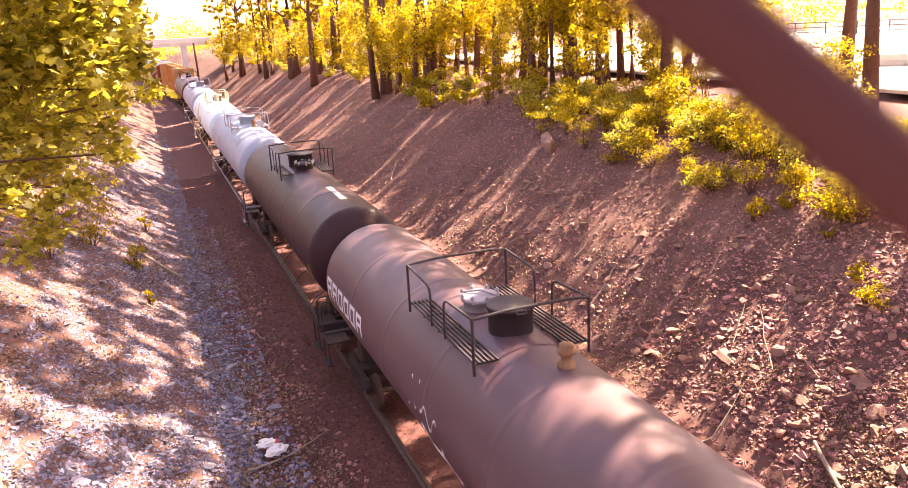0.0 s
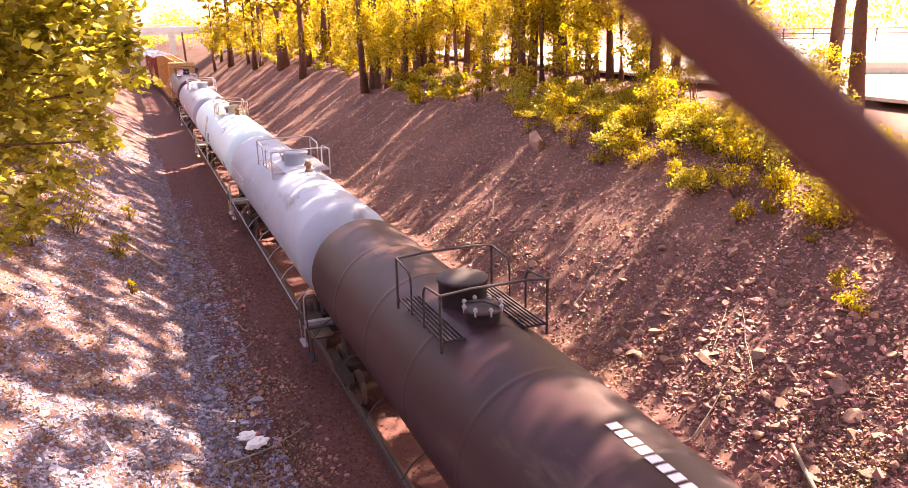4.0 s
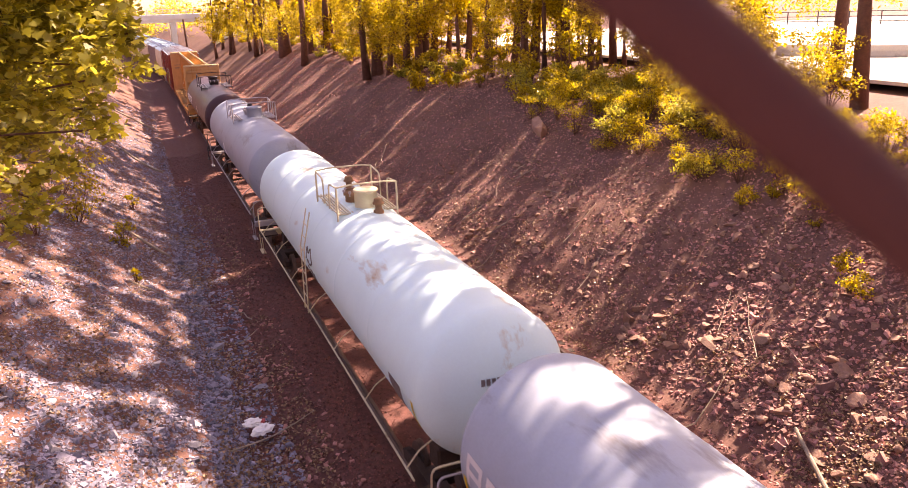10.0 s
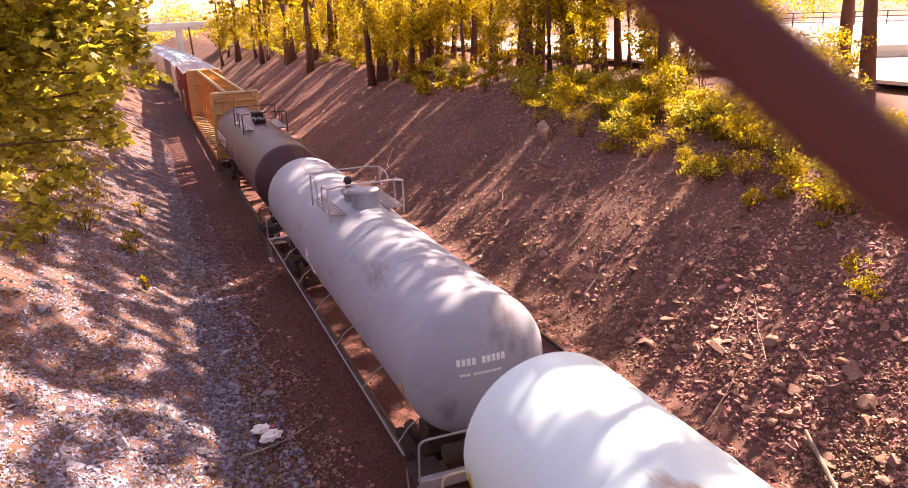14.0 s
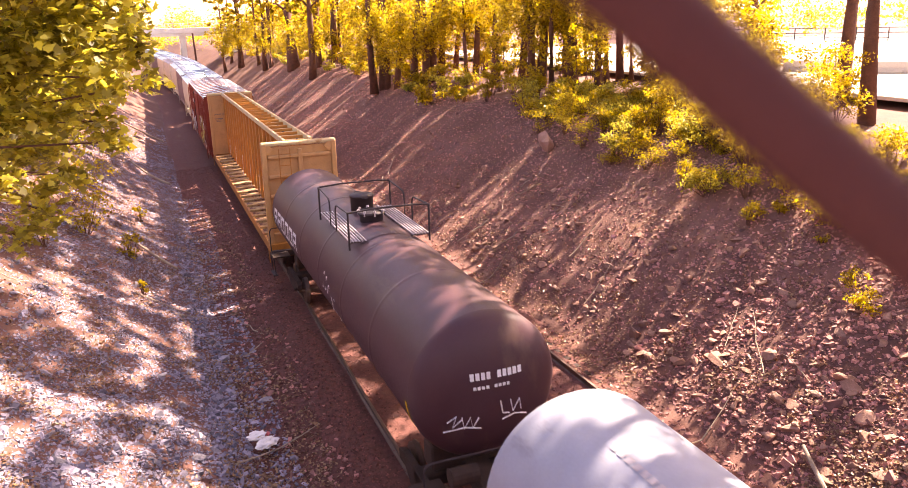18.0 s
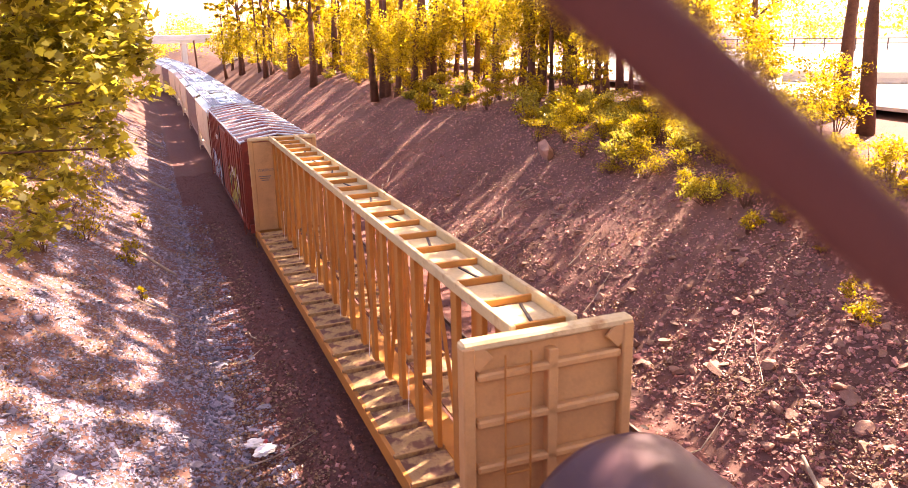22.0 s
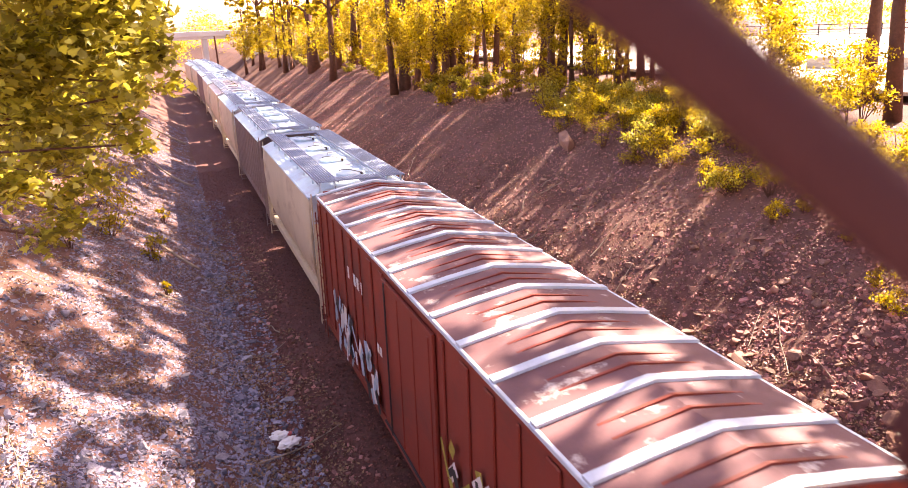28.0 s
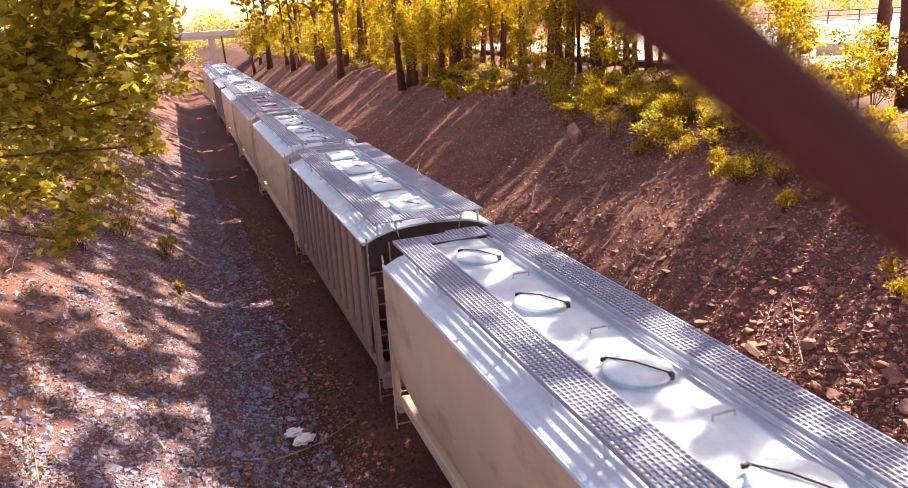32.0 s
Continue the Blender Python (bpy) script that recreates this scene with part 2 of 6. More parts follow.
def bend(pts, r=0.12, n=4):
    """Rounds the inner corners of a polyline."""
    pts = [Vector(p) for p in pts]
    out = [pts[0]]
    for a, b, c in zip(pts, pts[1:], pts[2:]):
        u, v = (a - b).normalized() * r, (c - b).normalized() * r
        for k in range(n + 1):
            t = k / n
            out.append((b + u) * (1 - t) ** 2 + b * 2 * t * (1 - t) + (b + v) * t ** 2)
    return out + [pts[-1]]


def new_bm():
    return bmesh.new()


# ---------------------------------------------------------------- the line of the track
HEADING = np.interp(np.arange(0, 901.0), [0, 40, 60, 80, 95, 110, 125, 150, 900], [-0.005, -0.009, -0.006, -0.002, -0.008, -0.035, -0.055, -0.07, -0.07])
SHIFT = np.concatenate([[0], np.cumsum((HEADING[1:] + HEADING[:-1]) / 2)])
TRACK = 4.95                      # the train's track, metres to the right of the lens
TRACK_2 = TRACK + 4.0


def line_at(s):
    """Sideways shift and heading of the line at s metres ahead."""
    u = max(s, 0.0)
    return float(np.interp(u, np.arange(901), SHIFT)), (float(np.interp(u, np.arange(901), HEADING)) if s > 0 else HEADING[0])


def on_line(s, q):
    x, th = line_at(s)
    return x + q * math.cos(th), s - q * math.sin(th), th


PROFILE_Q = [-900, -60, -20, -14, -9.2, -4.5, 0.4, 1.2, 2.6, 3.4, 9.9, 10.5, 11.0, 17.9, 19.4, 23.0, 30.0, 60.0, 900]
PROFILE_Z = [9, 8.2, 7.6, 7.0, 6.0, 2.9, -0.05, -0.34, -0.34, -0.18, -0.18, -0.34, -0.3, 3.9, 4.4, 5.0, 5.45, 5.5, 7]


def height(s, q):
    z = float(np.interp(q, PROFILE_Q, PROFILE_Z))
    n = noise.noise(Vector((s * 0.35, q * 0.35, 1.7))) * 0.22 + noise.noise(Vector((s * 1.1, q * 1.1, 4.2))) * 0.08
    flat = 0.12 if 0.9 < q < 11.0 or q > 25 else 1.0
    return z + n * flat


# ---------------------------------------------------------------- ground, in one sheet
def make_ground():
    ss = np.concatenate([np.arange(-400, -40, 40), np.arange(-40, 4, 4), np.arange(4, 60, 0.5), np.arange(60, 150, 1.5), np.arange(150, 260, 8), np.arange(260, 1500, 120)])
    qs = np.concatenate([[-900, -300, -120, -60, -40, -28], np.arange(-20, -8, 1.5), np.arange(-8, 20, 0.4), np.arange(20, 32, 1.0), [36, 45, 60, 100, 250, 900]])
    verts = [(*on_line(s, q)[:2], height(s, q)) for s in ss for q in qs]
    k = len(qs)
    faces = [(i * k + j, i * k + j + 1, (i + 1) * k + j + 1, (i + 1) * k + j) for i in range(len(ss) - 1) for j in range(k - 1)]
    ob = new("ground", mesh_of("ground", verts, faces, M_SOIL, True))
    return tagged(ob, "brown earth of a railway cutting with two steep banks", "ground", kind="structure")


ground = make_ground()


def make_ballast_bed():
    """The dark bed under both tracks, a little above the earth, with uneven edges."""
    ss = np.concatenate([np.arange(-40, 4, 4), np.arange(4, 60, 0.5), np.arange(60, 150, 2.0)])
    rows = []
    for s in ss:
        lo = 1.35 + 0.3 * noise.noise(Vector((s * 0.8, 0, 0))) + 0.15 * noise.noise(Vector((s * 2.5, 3, 0)))
        hi = 10.75 + 0.3 * noise.noise(Vector((s * 0.8, 9, 0))) + 0.15 * noise.noise(Vector((s * 2.5, 6, 0)))
        rows.append([lo - 0.12] + list(np.linspace(lo, hi, 24)) + [hi + 0.12])
    k = 26
    verts = [(*on_line(s, q)[:2], height(s, q) + (0.018 if 0 < j < k - 1 else -0.03)) for s, row in zip(ss, rows) for j, q in enumerate(row)]
    faces = [(i * k + j, i * k + j + 1, (i + 1) * k + j + 1, (i + 1) * k + j) for i in range(len(ss) - 1) for j in range(k - 1)]
    ob = new("ballast_bed", mesh_of("ballast_bed", verts, faces, M_BED, True))
    return tagged(ob, "dark reddish track bed of fine dirty ballast", "ground", kind="structure")


make_ballast_bed()

CUBE_V = np.array([(x, y, z) for x in (-0.6, 0.6) for y in (-0.6, 0.6) for z in (-0.6, 0.6)])
CUBE_F = np.array([(0, 1, 3, 2), (4, 6, 7, 5), (0, 4, 5, 1), (2, 3, 7, 6), (1, 5, 7, 3)])



def turns(n, tilt=None):
    """n random rotation matrices; tilt limits how far from level."""
    a = rng.uniform(0, 2 * np.pi, n)
    t = rng.normal(0, 0.35 if tilt is None else tilt, (n, 2))
    c, s = np.cos(a), np.sin(a)
    z, o = np.zeros(n), np.ones(n)
    rz = np.stack([c, -s, z, s, c, z, z, z, o], 1).reshape(n, 3, 3)
    cx, sx = np.cos(t[:, 0]), np.sin(t[:, 0])
    rx = np.stack([o, z, z, z, cx, -sx, z, sx, cx], 1).reshape(n, 3, 3)
    cy, sy = np.cos(t[:, 1]), np.sin(t[:, 1])
    ry = np.stack([cy, z, sy, z, o, z, -sy, z, cy], 1).reshape(n, 3, 3)
    return rx @ ry @ rz


TENT_V = np.array([(-0.6, -0.6, -0.4), (0.6, -0.6, -0.4), (0.6, 0.6, -0.4), (-0.6, 0.6, -0.4), (-0.5, 0.1, 0.6), (0.5, -0.1, 0.6)])
TENT_Q = np.array([(0, 1, 5, 4), (2, 3, 4, 5), (3, 0, 4, 4), (1, 2, 5, 5)])


def stones(name, spots, sizes, material, label, flat=0.55, coarse=34.0):
    """Broken stones as one heap of loose pieces; those far down the line have fewer faces."""
    verts, faces, at = [], [], 0
    far = spots[:, 1] > coarse
    for use, base, quads in ((~far, CUBE_V, CUBE_F), (far, TENT_V, TENT_Q)):
        p, sz = spots[use], sizes[use]
        n, k = len(p), len(base)
        if not n:
            continue
        v = base[None] * rng.uniform(0.55, 1.25, (n, k, 3))
        v = v * np.stack([rng.uniform(0.7, 1.4, n), rng.uniform(0.5, 1.0, n), rng.uniform(0.3, 0.8, n) * flat / 0.55], 1)[:, None] * sz[:, None, None] * 0.5
        verts.append((np.einsum("nij,nkj->nki", turns(n), v) + p[:, None]).reshape(-1, 3))
        faces += [f if f[2] != f[3] else f[:3] for f in (tuple(q) for q in (quads[None] + at + k * np.arange(n)[:, None, None]).reshape(-1, 4).tolist())]
        at += n * k
    ob = new(name, mesh_of(name, np.concatenate(verts), faces, material))
    return tagged(ob, label, "stones", kind="stuff")


def scatter(n, s0, s1, q0, q1, near=1.0):
    """Spots on the ground, thinning out with distance when near > 1."""
    u = rng.uniform(0, 1, n) ** near
    s = s0 + (s1 - s0) * u
    q = rng.uniform(q0, q1, n)
    return np.array([(*on_line(a, b)[:2], height(a, b)) for a, b in zip(s, q)])


def make_stones():
    p = scatter(42000, 9, 80, -7.5, 1.1, 2.0)
    stones("bank_stones", p, rng.gamma(2.2, 0.033, len(p)) + 0.04, M_STONE_PALE, "pale grey broken stones covering the sunlit bank", coarse=18.0)
    p = scatter(56000, 9, 60, -3.6, 1.25, 2.0)
    stones("bank_stones", p, rng.gamma(2.2, 0.024, len(p)) + 0.035, M_STONE_PALE, "small lavender grey stones along the lower bank", coarse=14.0)
    p = scatter(5500, 9, 45, 0.4, 2.1, 1.6) + (0, 0, 0.02)
    stones("bank_stones", p, rng.gamma(3, 0.03, len(p)) + 0.03, M_STONE_PALE, "pale grey stones rolled to the foot of the bank")
    p = scatter(82000, 8, 110, 10.4, 20.0, 1.7)
    stones("bank_stones", p, rng.gamma(1.8, 0.036, len(p)) + 0.045, M_STONE_BROWN, "brown broken stones covering the shaded bank", coarse=17.0)
    p = scatter(900, 10, 40, 1.6, 3.2, 1.5) + (0, 0, 0.03)
    stones("bank_stones", p, rng.gamma(3, 0.03, len(p)) + 0.03, M_STONE_BROWN, "scattered stones lying on the track bed")
    p = scatter(20000, 8, 55, 1.2, 3.9, 1.8) + (0, 0, 0.03)
    stones("ballast", p, rng.gamma(2.2, 0.016, len(p)) + 0.03, M_GRAVEL, "dark dirty track ballast", 0.7, 0.0)
    p = scatter(16000, 6, 55, 3.9, 11.0, 1.6) + (0, 0, 0.03)
    stones("ballast", p, rng.gamma(3, 0.014, len(p)) + 0.03, M_GRAVEL, "dark dirty track ballast", 0.5, 0.0)
    # fallen leaves
    for n, a, q0, q1, bare in ((34000, 60, -7, -1.5, 0.06), (9000, 45, -1.5, 1.6, 0.1), (9000, 40, 0.6, 2.9, -0.05), (18000, 60, 10.5, 18.5, 0.0), (4500, 30, 9.9, 13.0, 0.0)):
        p = scatter(n, 9, a, q0, q1, 1.7) + (0, 0, 0.06)
        p = np.array([v for v in p if noise.noise(Vector((v[0] * 0.9, v[1] * 0.7, 3.3))) + 0.4 * noise.noise(Vector((v[0] * 3, v[1] * 3, 8.1))) > bare])
        n = len(p)
        base = np.array([(-0.5, 0, 0.1), (0, -0.35, -0.05), (0.5, 0, 0.12), (0, 0.35, -0.03)])
        v = np.einsum("nij,nkj->nki", turns(n, 0.5), base[None] * rng.uniform(0.04, 0.11, (n, 1, 1))) + p[:, None]
        f = np.arange(4 * n).reshape(n, 4)
        tagged(new("fallen_leaves", mesh_of("fallen_leaves", v.reshape(-1, 3), f, M_DRY)), "dry brown leaves lying among the stones", "leaves", kind="stuff")


make_stones()


# ---------------------------------------------------------------- tracks
def make_track(q, s_end, name, label):
    track = tagged(new(name), label, "track", kind="structure")
    tie_bm = new_bm()
    box(tie_bm, (0, 0, 0), (2.55, 0.23, 0.17), 0.015)
    me = bpy.data.meshes.new("tie")
    tie_bm.to_mesh(me)
    tie_bm.free()
    s, n = -12.0, 0
    while s < s_end and n < 150:
        x, y, th = on_line(s, q)
        hang("tie", me, M_TIE, track, m=pose(x, y, -0.292, 0, 0, -math.degrees(th)))
        s += 0.54
        n += 1
    far_bm = new_bm()
    while s < 150:
        x, y, th = on_line(s, q)
        box(far_bm, (x, y, -0.292), (2.55, 0.23, 0.17), 0, Matrix.Rotation(-th, 4, "Z"))
        s += 0.54
    part("far_ties", far_bm, M_TIE, track)["kind"] = "stuff"
    prof = [(-0.07, -0.175), (0.07, -0.175), (0.07, -0.16), (0.012, -0.14), (0.012, -0.045), (0.036, -0.035), (0.036, -0.004), (0.028, 0), (-0.028, 0), (-0.036, -0.004), (-0.036, -0.035), (-0.012, -0.045), (-0.012, -0.14), (-0.07, -0.16)]
    for side in (-0.755, 0.755):
        ss = list(np.arange(-60, 200, 4.0))
        verts, faces, k = [], [], len(prof)
        for a in ss:
            for u, z in prof:
                x, y, _ = on_line(a, q + side + u)
                verts.append((x, y, z))
        for i in range(len(ss) - 1):
            for j in range(k):
                faces.append((i * k + j, i * k + (j + 1) % k, (i + 1) * k + (j + 1) % k, (i + 1) * k + j))
        faces += [tuple(range(k))[::-1], tuple((len(ss) - 1) * k + j for j in range(k))]
        hang("rail", mesh_of("rail", verts, faces), M_RAIL, track)
    return track


make_track(TRACK, 66, "track_1", "railway track with steel rails on dark wooden ties")
make_track(TRACK_2, 66, "track_2", "empty railway track with rusty rails on dark ties")

# ---------------------------------------------------------------- the train
def travelled(t):
    """Metres that the train has come nearer, counted from its place at 16 s."""
    u = (t - 16.0) / 16.0
    return 4.79996 * (t - 16) + 0.011753 * (t - 16) ** 2 - 5.02012 * u ** 3 - 0.88255 * u ** 4 + 1.68538 * u ** 5


MOVING = []      # (car, place of its middle in the train)
WHEELS = []      # (wheelset, its height)

_cache = {}


def shared(key, make):
    if key not in _cache:
        bm = new_bm()
        make(bm)
        me = bpy.data.meshes.new(key[0])
        bm.to_mesh(me)
        bm.free()
        _cache[key] = me
    return _cache[key]


def block(name, parent, material, c, s, bevel=0.008, label="", turn=None):
    """A bevelled block; blocks of one size share their mesh."""
    key = (name, material.name, tuple(round(v, 4) for v in s), bevel)
    me = shared(key, lambda bm: box(bm, (0, 0, 0), s, bevel))
    m = Matrix.Translation(c) @ (turn if turn else Matrix())
    return hang(name, me, material, parent, label, m)


def tube(name, parent, material, pts, r=0.02, label="", sides=6, rounded=0.0):
    bm = new_bm()
    pipe(bm, bend(pts, rounded) if rounded else pts, r, sides)
    return part(name, bm, material, parent, label)


def turned(bm, prof, n=32, axis="Z"):
    """A turned solid from (radius, height) pairs about z or y."""
    rings = []
    for r, h in prof:
        if r < 1e-6:
            rings.append([bm.verts.new((0, 0, h) if axis == "Z" else (0, h, 0))])
        else:
            rings.append([bm.verts.new((r * math.cos(a), r * math.sin(a), h) if axis == "Z" else (r * math.cos(a), h, r * math.sin(a)))
                          for a in (2 * math.pi * k / n for k in range(n))])
    for u, v in zip(rings, rings[1:]):
        for k in range(n):
            j = (k + 1) % n
            if len(u) == 1 and len(v) == 1:
                continue
            if len(u) == 1:
                bm.faces.new((u[0], v[j], v[k]))
            elif len(v) == 1:
                bm.faces.new((u[k], u[j], v[0]))
            else:
                bm.faces.new((u[k], u[j], v[j], v[k]))
    bmesh.ops.recalc_face_normals(bm, faces=bm.faces)
    for f in bm.faces:
        f.smooth = True


def add_truck(car, y):
    truck = block("truck", car, M_TRUCK, (0, y, 0.62), (2.1, 0.42, 0.26), 0.03)
    for side in (-1, 1):
        def frame_shape(bm, side=side):
            pts = [(-1.1, 0.12), (-0.85, 0.2), (-0.35, 0.2), (0.35, 0.2), (0.85, 0.2), (1.1, 0.12), (1.05, -0.08), (0.7, -0.06), (0.4, -0.28), (-0.4, -0.28), (-0.7, -0.06), (-1.05, -0.08)]
            lo = [bm.verts.new((-0.07, a, b)) for a, b in pts]
            hi = [bm.verts.new((0.07, a, b)) for a, b in pts]
            bm.faces.new(lo[::-1])
            bm.faces.new(hi)
            for i in range(len(pts)):
                j = (i + 1) % len(pts)
                bm.faces.new((lo[i], lo[j], hi[j], hi[i]))
        hang("side_frame", shared(("side_frame",), frame_shape), M_TRUCK, truck, m=pose(side * 0.98, 0, -0.06))
        for k in (-0.12, 0.12):
            hang("spring", shared(("spring",), lambda bm: rod(bm, (0, 0, -0.12), (0, 0, 0.12), 0.07, 10)), M_TRUCK, truck, m=pose(side * 0.98, k, -0.1))

    def wheelset(bm):
        rod(bm, (-1.0, 0, 0), (1.0, 0, 0), 0.075, 10)
        for sx in (-1, 1):
            rod(bm, (sx * 0.69, 0, 0), (sx * 0.73, 0, 0), 0.445, 28)
            rod(bm, (sx * 0.73, 0, 0), (sx * 0.81, 0, 0), 0.42, 28)
            for k in range(4):
                a = math.pi / 2 * k
                rod(bm, (sx * 0.805, 0.25 * math.cos(a), 0.25 * math.sin(a)), (sx * 0.82, 0.25 * math.cos(a), 0.25 * math.sin(a)), 0.05, 6)
    for dy in (-0.88, 0.88):
        w = hang("wheelset", shared(("wheelset",), wheelset), M_RAIL, truck, m=pose(0, dy, -0.2))
        WHEELS.append((w, Vector((0, dy, -0.2))))
    return truck


def add_ends(car, half, material):
    """Couplers, draft sills and hoses at both ends."""
    for e in (-1, 1):
        block("draft_sill", car, material, (0, e * (half - 0.7), 0.88), (0.5, 1.6, 0.32), 0.02)
        bm = new_bm()
        box(bm, (0, e * (half + 0.18), 0.86), (0.16, 0.45, 0.16), 0.02)
        box(bm, (0.03, e * (half + 0.46), 0.86), (0.3, 0.26, 0.28), 0.05)
        part("coupler", bm, M_TRUCK, car)
        tube("air_hose", car, M_STEEL_DARK, bend([(0.25, e * half, 0.8), (0.3, e * (half + 0.25), 0.45), (0.2, e * (half + 0.5), 0.4)], 0.1), 0.025)


def start_car(name, label, middle, group):
    car = tagged(new(name), label, "rail car", group)
    MOVING.append((car, middle))
    return car


def cyl_strip(bm, r, y0, y1, a0, a1, n=6):
    """A thin sheet bent round a lying tank; angles in degrees up from the near side."""
    cols = []
    for k in range(n + 1):
        a = radians(180 - (a0 + (a1 - a0) * k / n))
        cols.append([bm.verts.new((r * math.cos(a), y, r * math.sin(a))) for y in (y0, y1)])
    for u, v in zip(cols, cols[1:]):
        bm.faces.new((u[0], u[1], v[1], v[0]))


def head_bars(car, r, cyl, deep, zc, rows, material):
    """Rows of lettering too fine to read, as bars that follow the rounded end."""
    for x0, z, w, h, n in rows:
        bm = new_bm()
        for k in range(n):
            if n > 6 and k == 4:
                continue
            a = x0 + w * k / n
            b = a + w / n * 0.72
            q = []
            for x, zz in ((a, z), (b, z), (b, z + h), (a, z + h)):
                y = -(cyl / 2 + deep * math.sqrt(max(0.02, 1 - (x * x + zz * zz) / (r * r))) + 0.012)
                q.append(bm.verts.new((x, y, zz)))
            bm.faces.new(q)
        part("lettering", bm, material, car, "small painted lettering").location = (0, 0, zc)


def tank_car(middle, length, paint, label, fittings, deck, marks=None, rails=None, rail_paint=None, bottom_rail=False, side_rows=(), r=1.4, zc=2.8, big_marks=None, top_marks=None, stains=(), ladder=False, rail=(1.38, 1.08), dome_r=0.28):
    car = start_car("tank_car", label, middle, "tank cars of the train")
    iron = rail_paint or M_STEEL_DARK
    deep = 0.58
    cyl = length - 0.5
    bm = new_bm()
    prof = [(0, -cyl / 2 - deep)]
    prof += [(r * math.cos(a), -cyl / 2 - deep * math.sin(a)) for a in (math.pi / 2 * (1 - k / 9) for k in range(1, 9))]
    n_ring = 6
    for k in range(n_ring + 1):
        y = -cyl / 2 + cyl * k / n_ring
        if k in (0, n_ring):
            prof += [(r, y + (-0.001 if k else 0.001)), (r, y)][::(1 if k else -1)]
            continue
        prof += [(r, y - 0.12), (r, y - 0.05), (r + 0.007, y - 0.02), (r + 0.007, y + 0.02), (r, y + 0.05), (r, y + 0.12)]
    prof += [(r * math.cos(a), cyl / 2 + deep * math.sin(a)) for a in (math.pi / 2 * k / 9 for k in range(1, 9))]
    prof += [(0, cyl / 2 + deep)]
    turned(bm, prof, 56, "Y")
    tank = part("tank", bm, paint, car)
    tank.location = (0, 0, zc)
    top = zc + r
    # walkway round the fittings
    y0, y1 = deck
    for sx in (-1, 1):
        for k in range(6):
            block("grating_bar", car, iron if rails is None else rails, (sx * (rail[0] - 0.4 + 0.075 * k), (y0 + y1) / 2, top - 0.06), (0.03, y1 - y0, 0.035), 0.004)
        for y in np.linspace(y0 + 0.05, y1 - 0.05, 5):
            block("cross_bar", car, iron, (sx * (rail[0] - 0.215), y, top - 0.085), (0.45, 0.03, 0.03), 0.003)
        for y in (y0 + 0.35, y1 - 0.35):
            block("bracket", car, iron, (sx * min(rail[0] - 0.33, 1.05), y, top - 0.28), (0.06, 0.06, 0.42), 0.004)
        xo = sx * rail[0]
        mid = (y0 + y1) / 2
        for ya, yb in ((y0, mid - 0.32), (y1, mid + 0.32)):
            tube("corner_post", car, iron, [(xo, ya, top - 0.25), (xo, ya, top + rail[1])], 0.026)
            tube("side_rail", car, iron, [(xo, ya, top + rail[1]), (xo, yb, top + rail[1] - 0.06), (xo, yb, top - 0.1)], 0.022, rounded=0.2)
    for y in (y0, y1):
        tube("cross_rail", car, iron, [(-rail[0], y, top + rail[1]), (-0.4, y, top + rail[1] + 0.04), (rail[0] * 0.65, y, top + rail[1] + 0.04), (rail[0], y, top + rail[1])], 0.023)
    # fittings along the top
    for kind, y, mat in fittings:
        if kind == "manway":
            bm = new_bm()
            turned(bm, [(0.3, -0.1), (0.3, 0.17), (0.35, 0.17), (0.35, 0.22), (0.32, 0.24), (0, 0.27)], 24)
            hatch = part("manway", bm, mat, car)
            hatch.location = (0, y, top)
            for k in range(8):
                a = math.pi / 4 * k
                hang("bolt", shared(("manway_bolt",), lambda bm: (rod(bm, (0, 0, -0.06), (0, 0, 0.09), 0.022, 6), rod(bm, (0, 0, 0.03), (0, 0, 0.07), 0.04, 6))), mat, hatch,
                     m=pose(0.335 * math.cos(a), 0.335 * math.sin(a), 0.22))
            tube("lid_arm", hatch, mat, [(-0.22, 0.22, 0.26), (0, 0, 0.32), (0.22, -0.22, 0.26)], 0.02)
        elif kind == "housing":
            bm = new_bm()
            turned(bm, [(dome_r, -0.12), (dome_r, 0.38), (dome_r + 0.025, 0.38), (dome_r + 0.025, 0.43), (dome_r + 0.01, 0.45), (0, 0.48)], 28)
            dome = part("valve_housing", bm, mat, car)
            dome.location = (0.05, y, top)
            tube("lid_handle", dome, mat, [(-0.08, -dome_r, 0.44), (-0.08, -dome_r - 0.07, 0.4), (0.08, -dome_r - 0.07, 0.4), (0.08, -dome_r, 0.44)], 0.012)
        else:
            bm = new_bm()
            turned(bm, [(0.13, -0.08), (0.13, 0.05), (0.085, 0.07), (0.085, 0.2), (0.14, 0.21), (0.14, 0.25), (0.11, 0.28), (0.11, 0.34), (0.06, 0.36), (0, 0.37)], 16)
            part("vent_valve", bm, mat, car).location = (0.15, y, top)
    # flat pad under the fittings
    bm = new_bm()
    cyl_strip(bm, r + 0.012, y0 + 0.1, y1 - 0.1, 62, 118, 10)
    part("fitting_pad", bm, paint, car).location = (0, 0, zc)
    # ladder on the near side, running down from the walkway
    lad = (y0 + y1) / 2
    for dy in (-0.22, 0.22) if ladder else ():
        tube("ladder_rail", car, iron, [(-1.3, lad + dy, top - 0.15), (-1.52, lad + dy, zc + 0.3), (-1.55, lad + dy, 1.3)], 0.018)
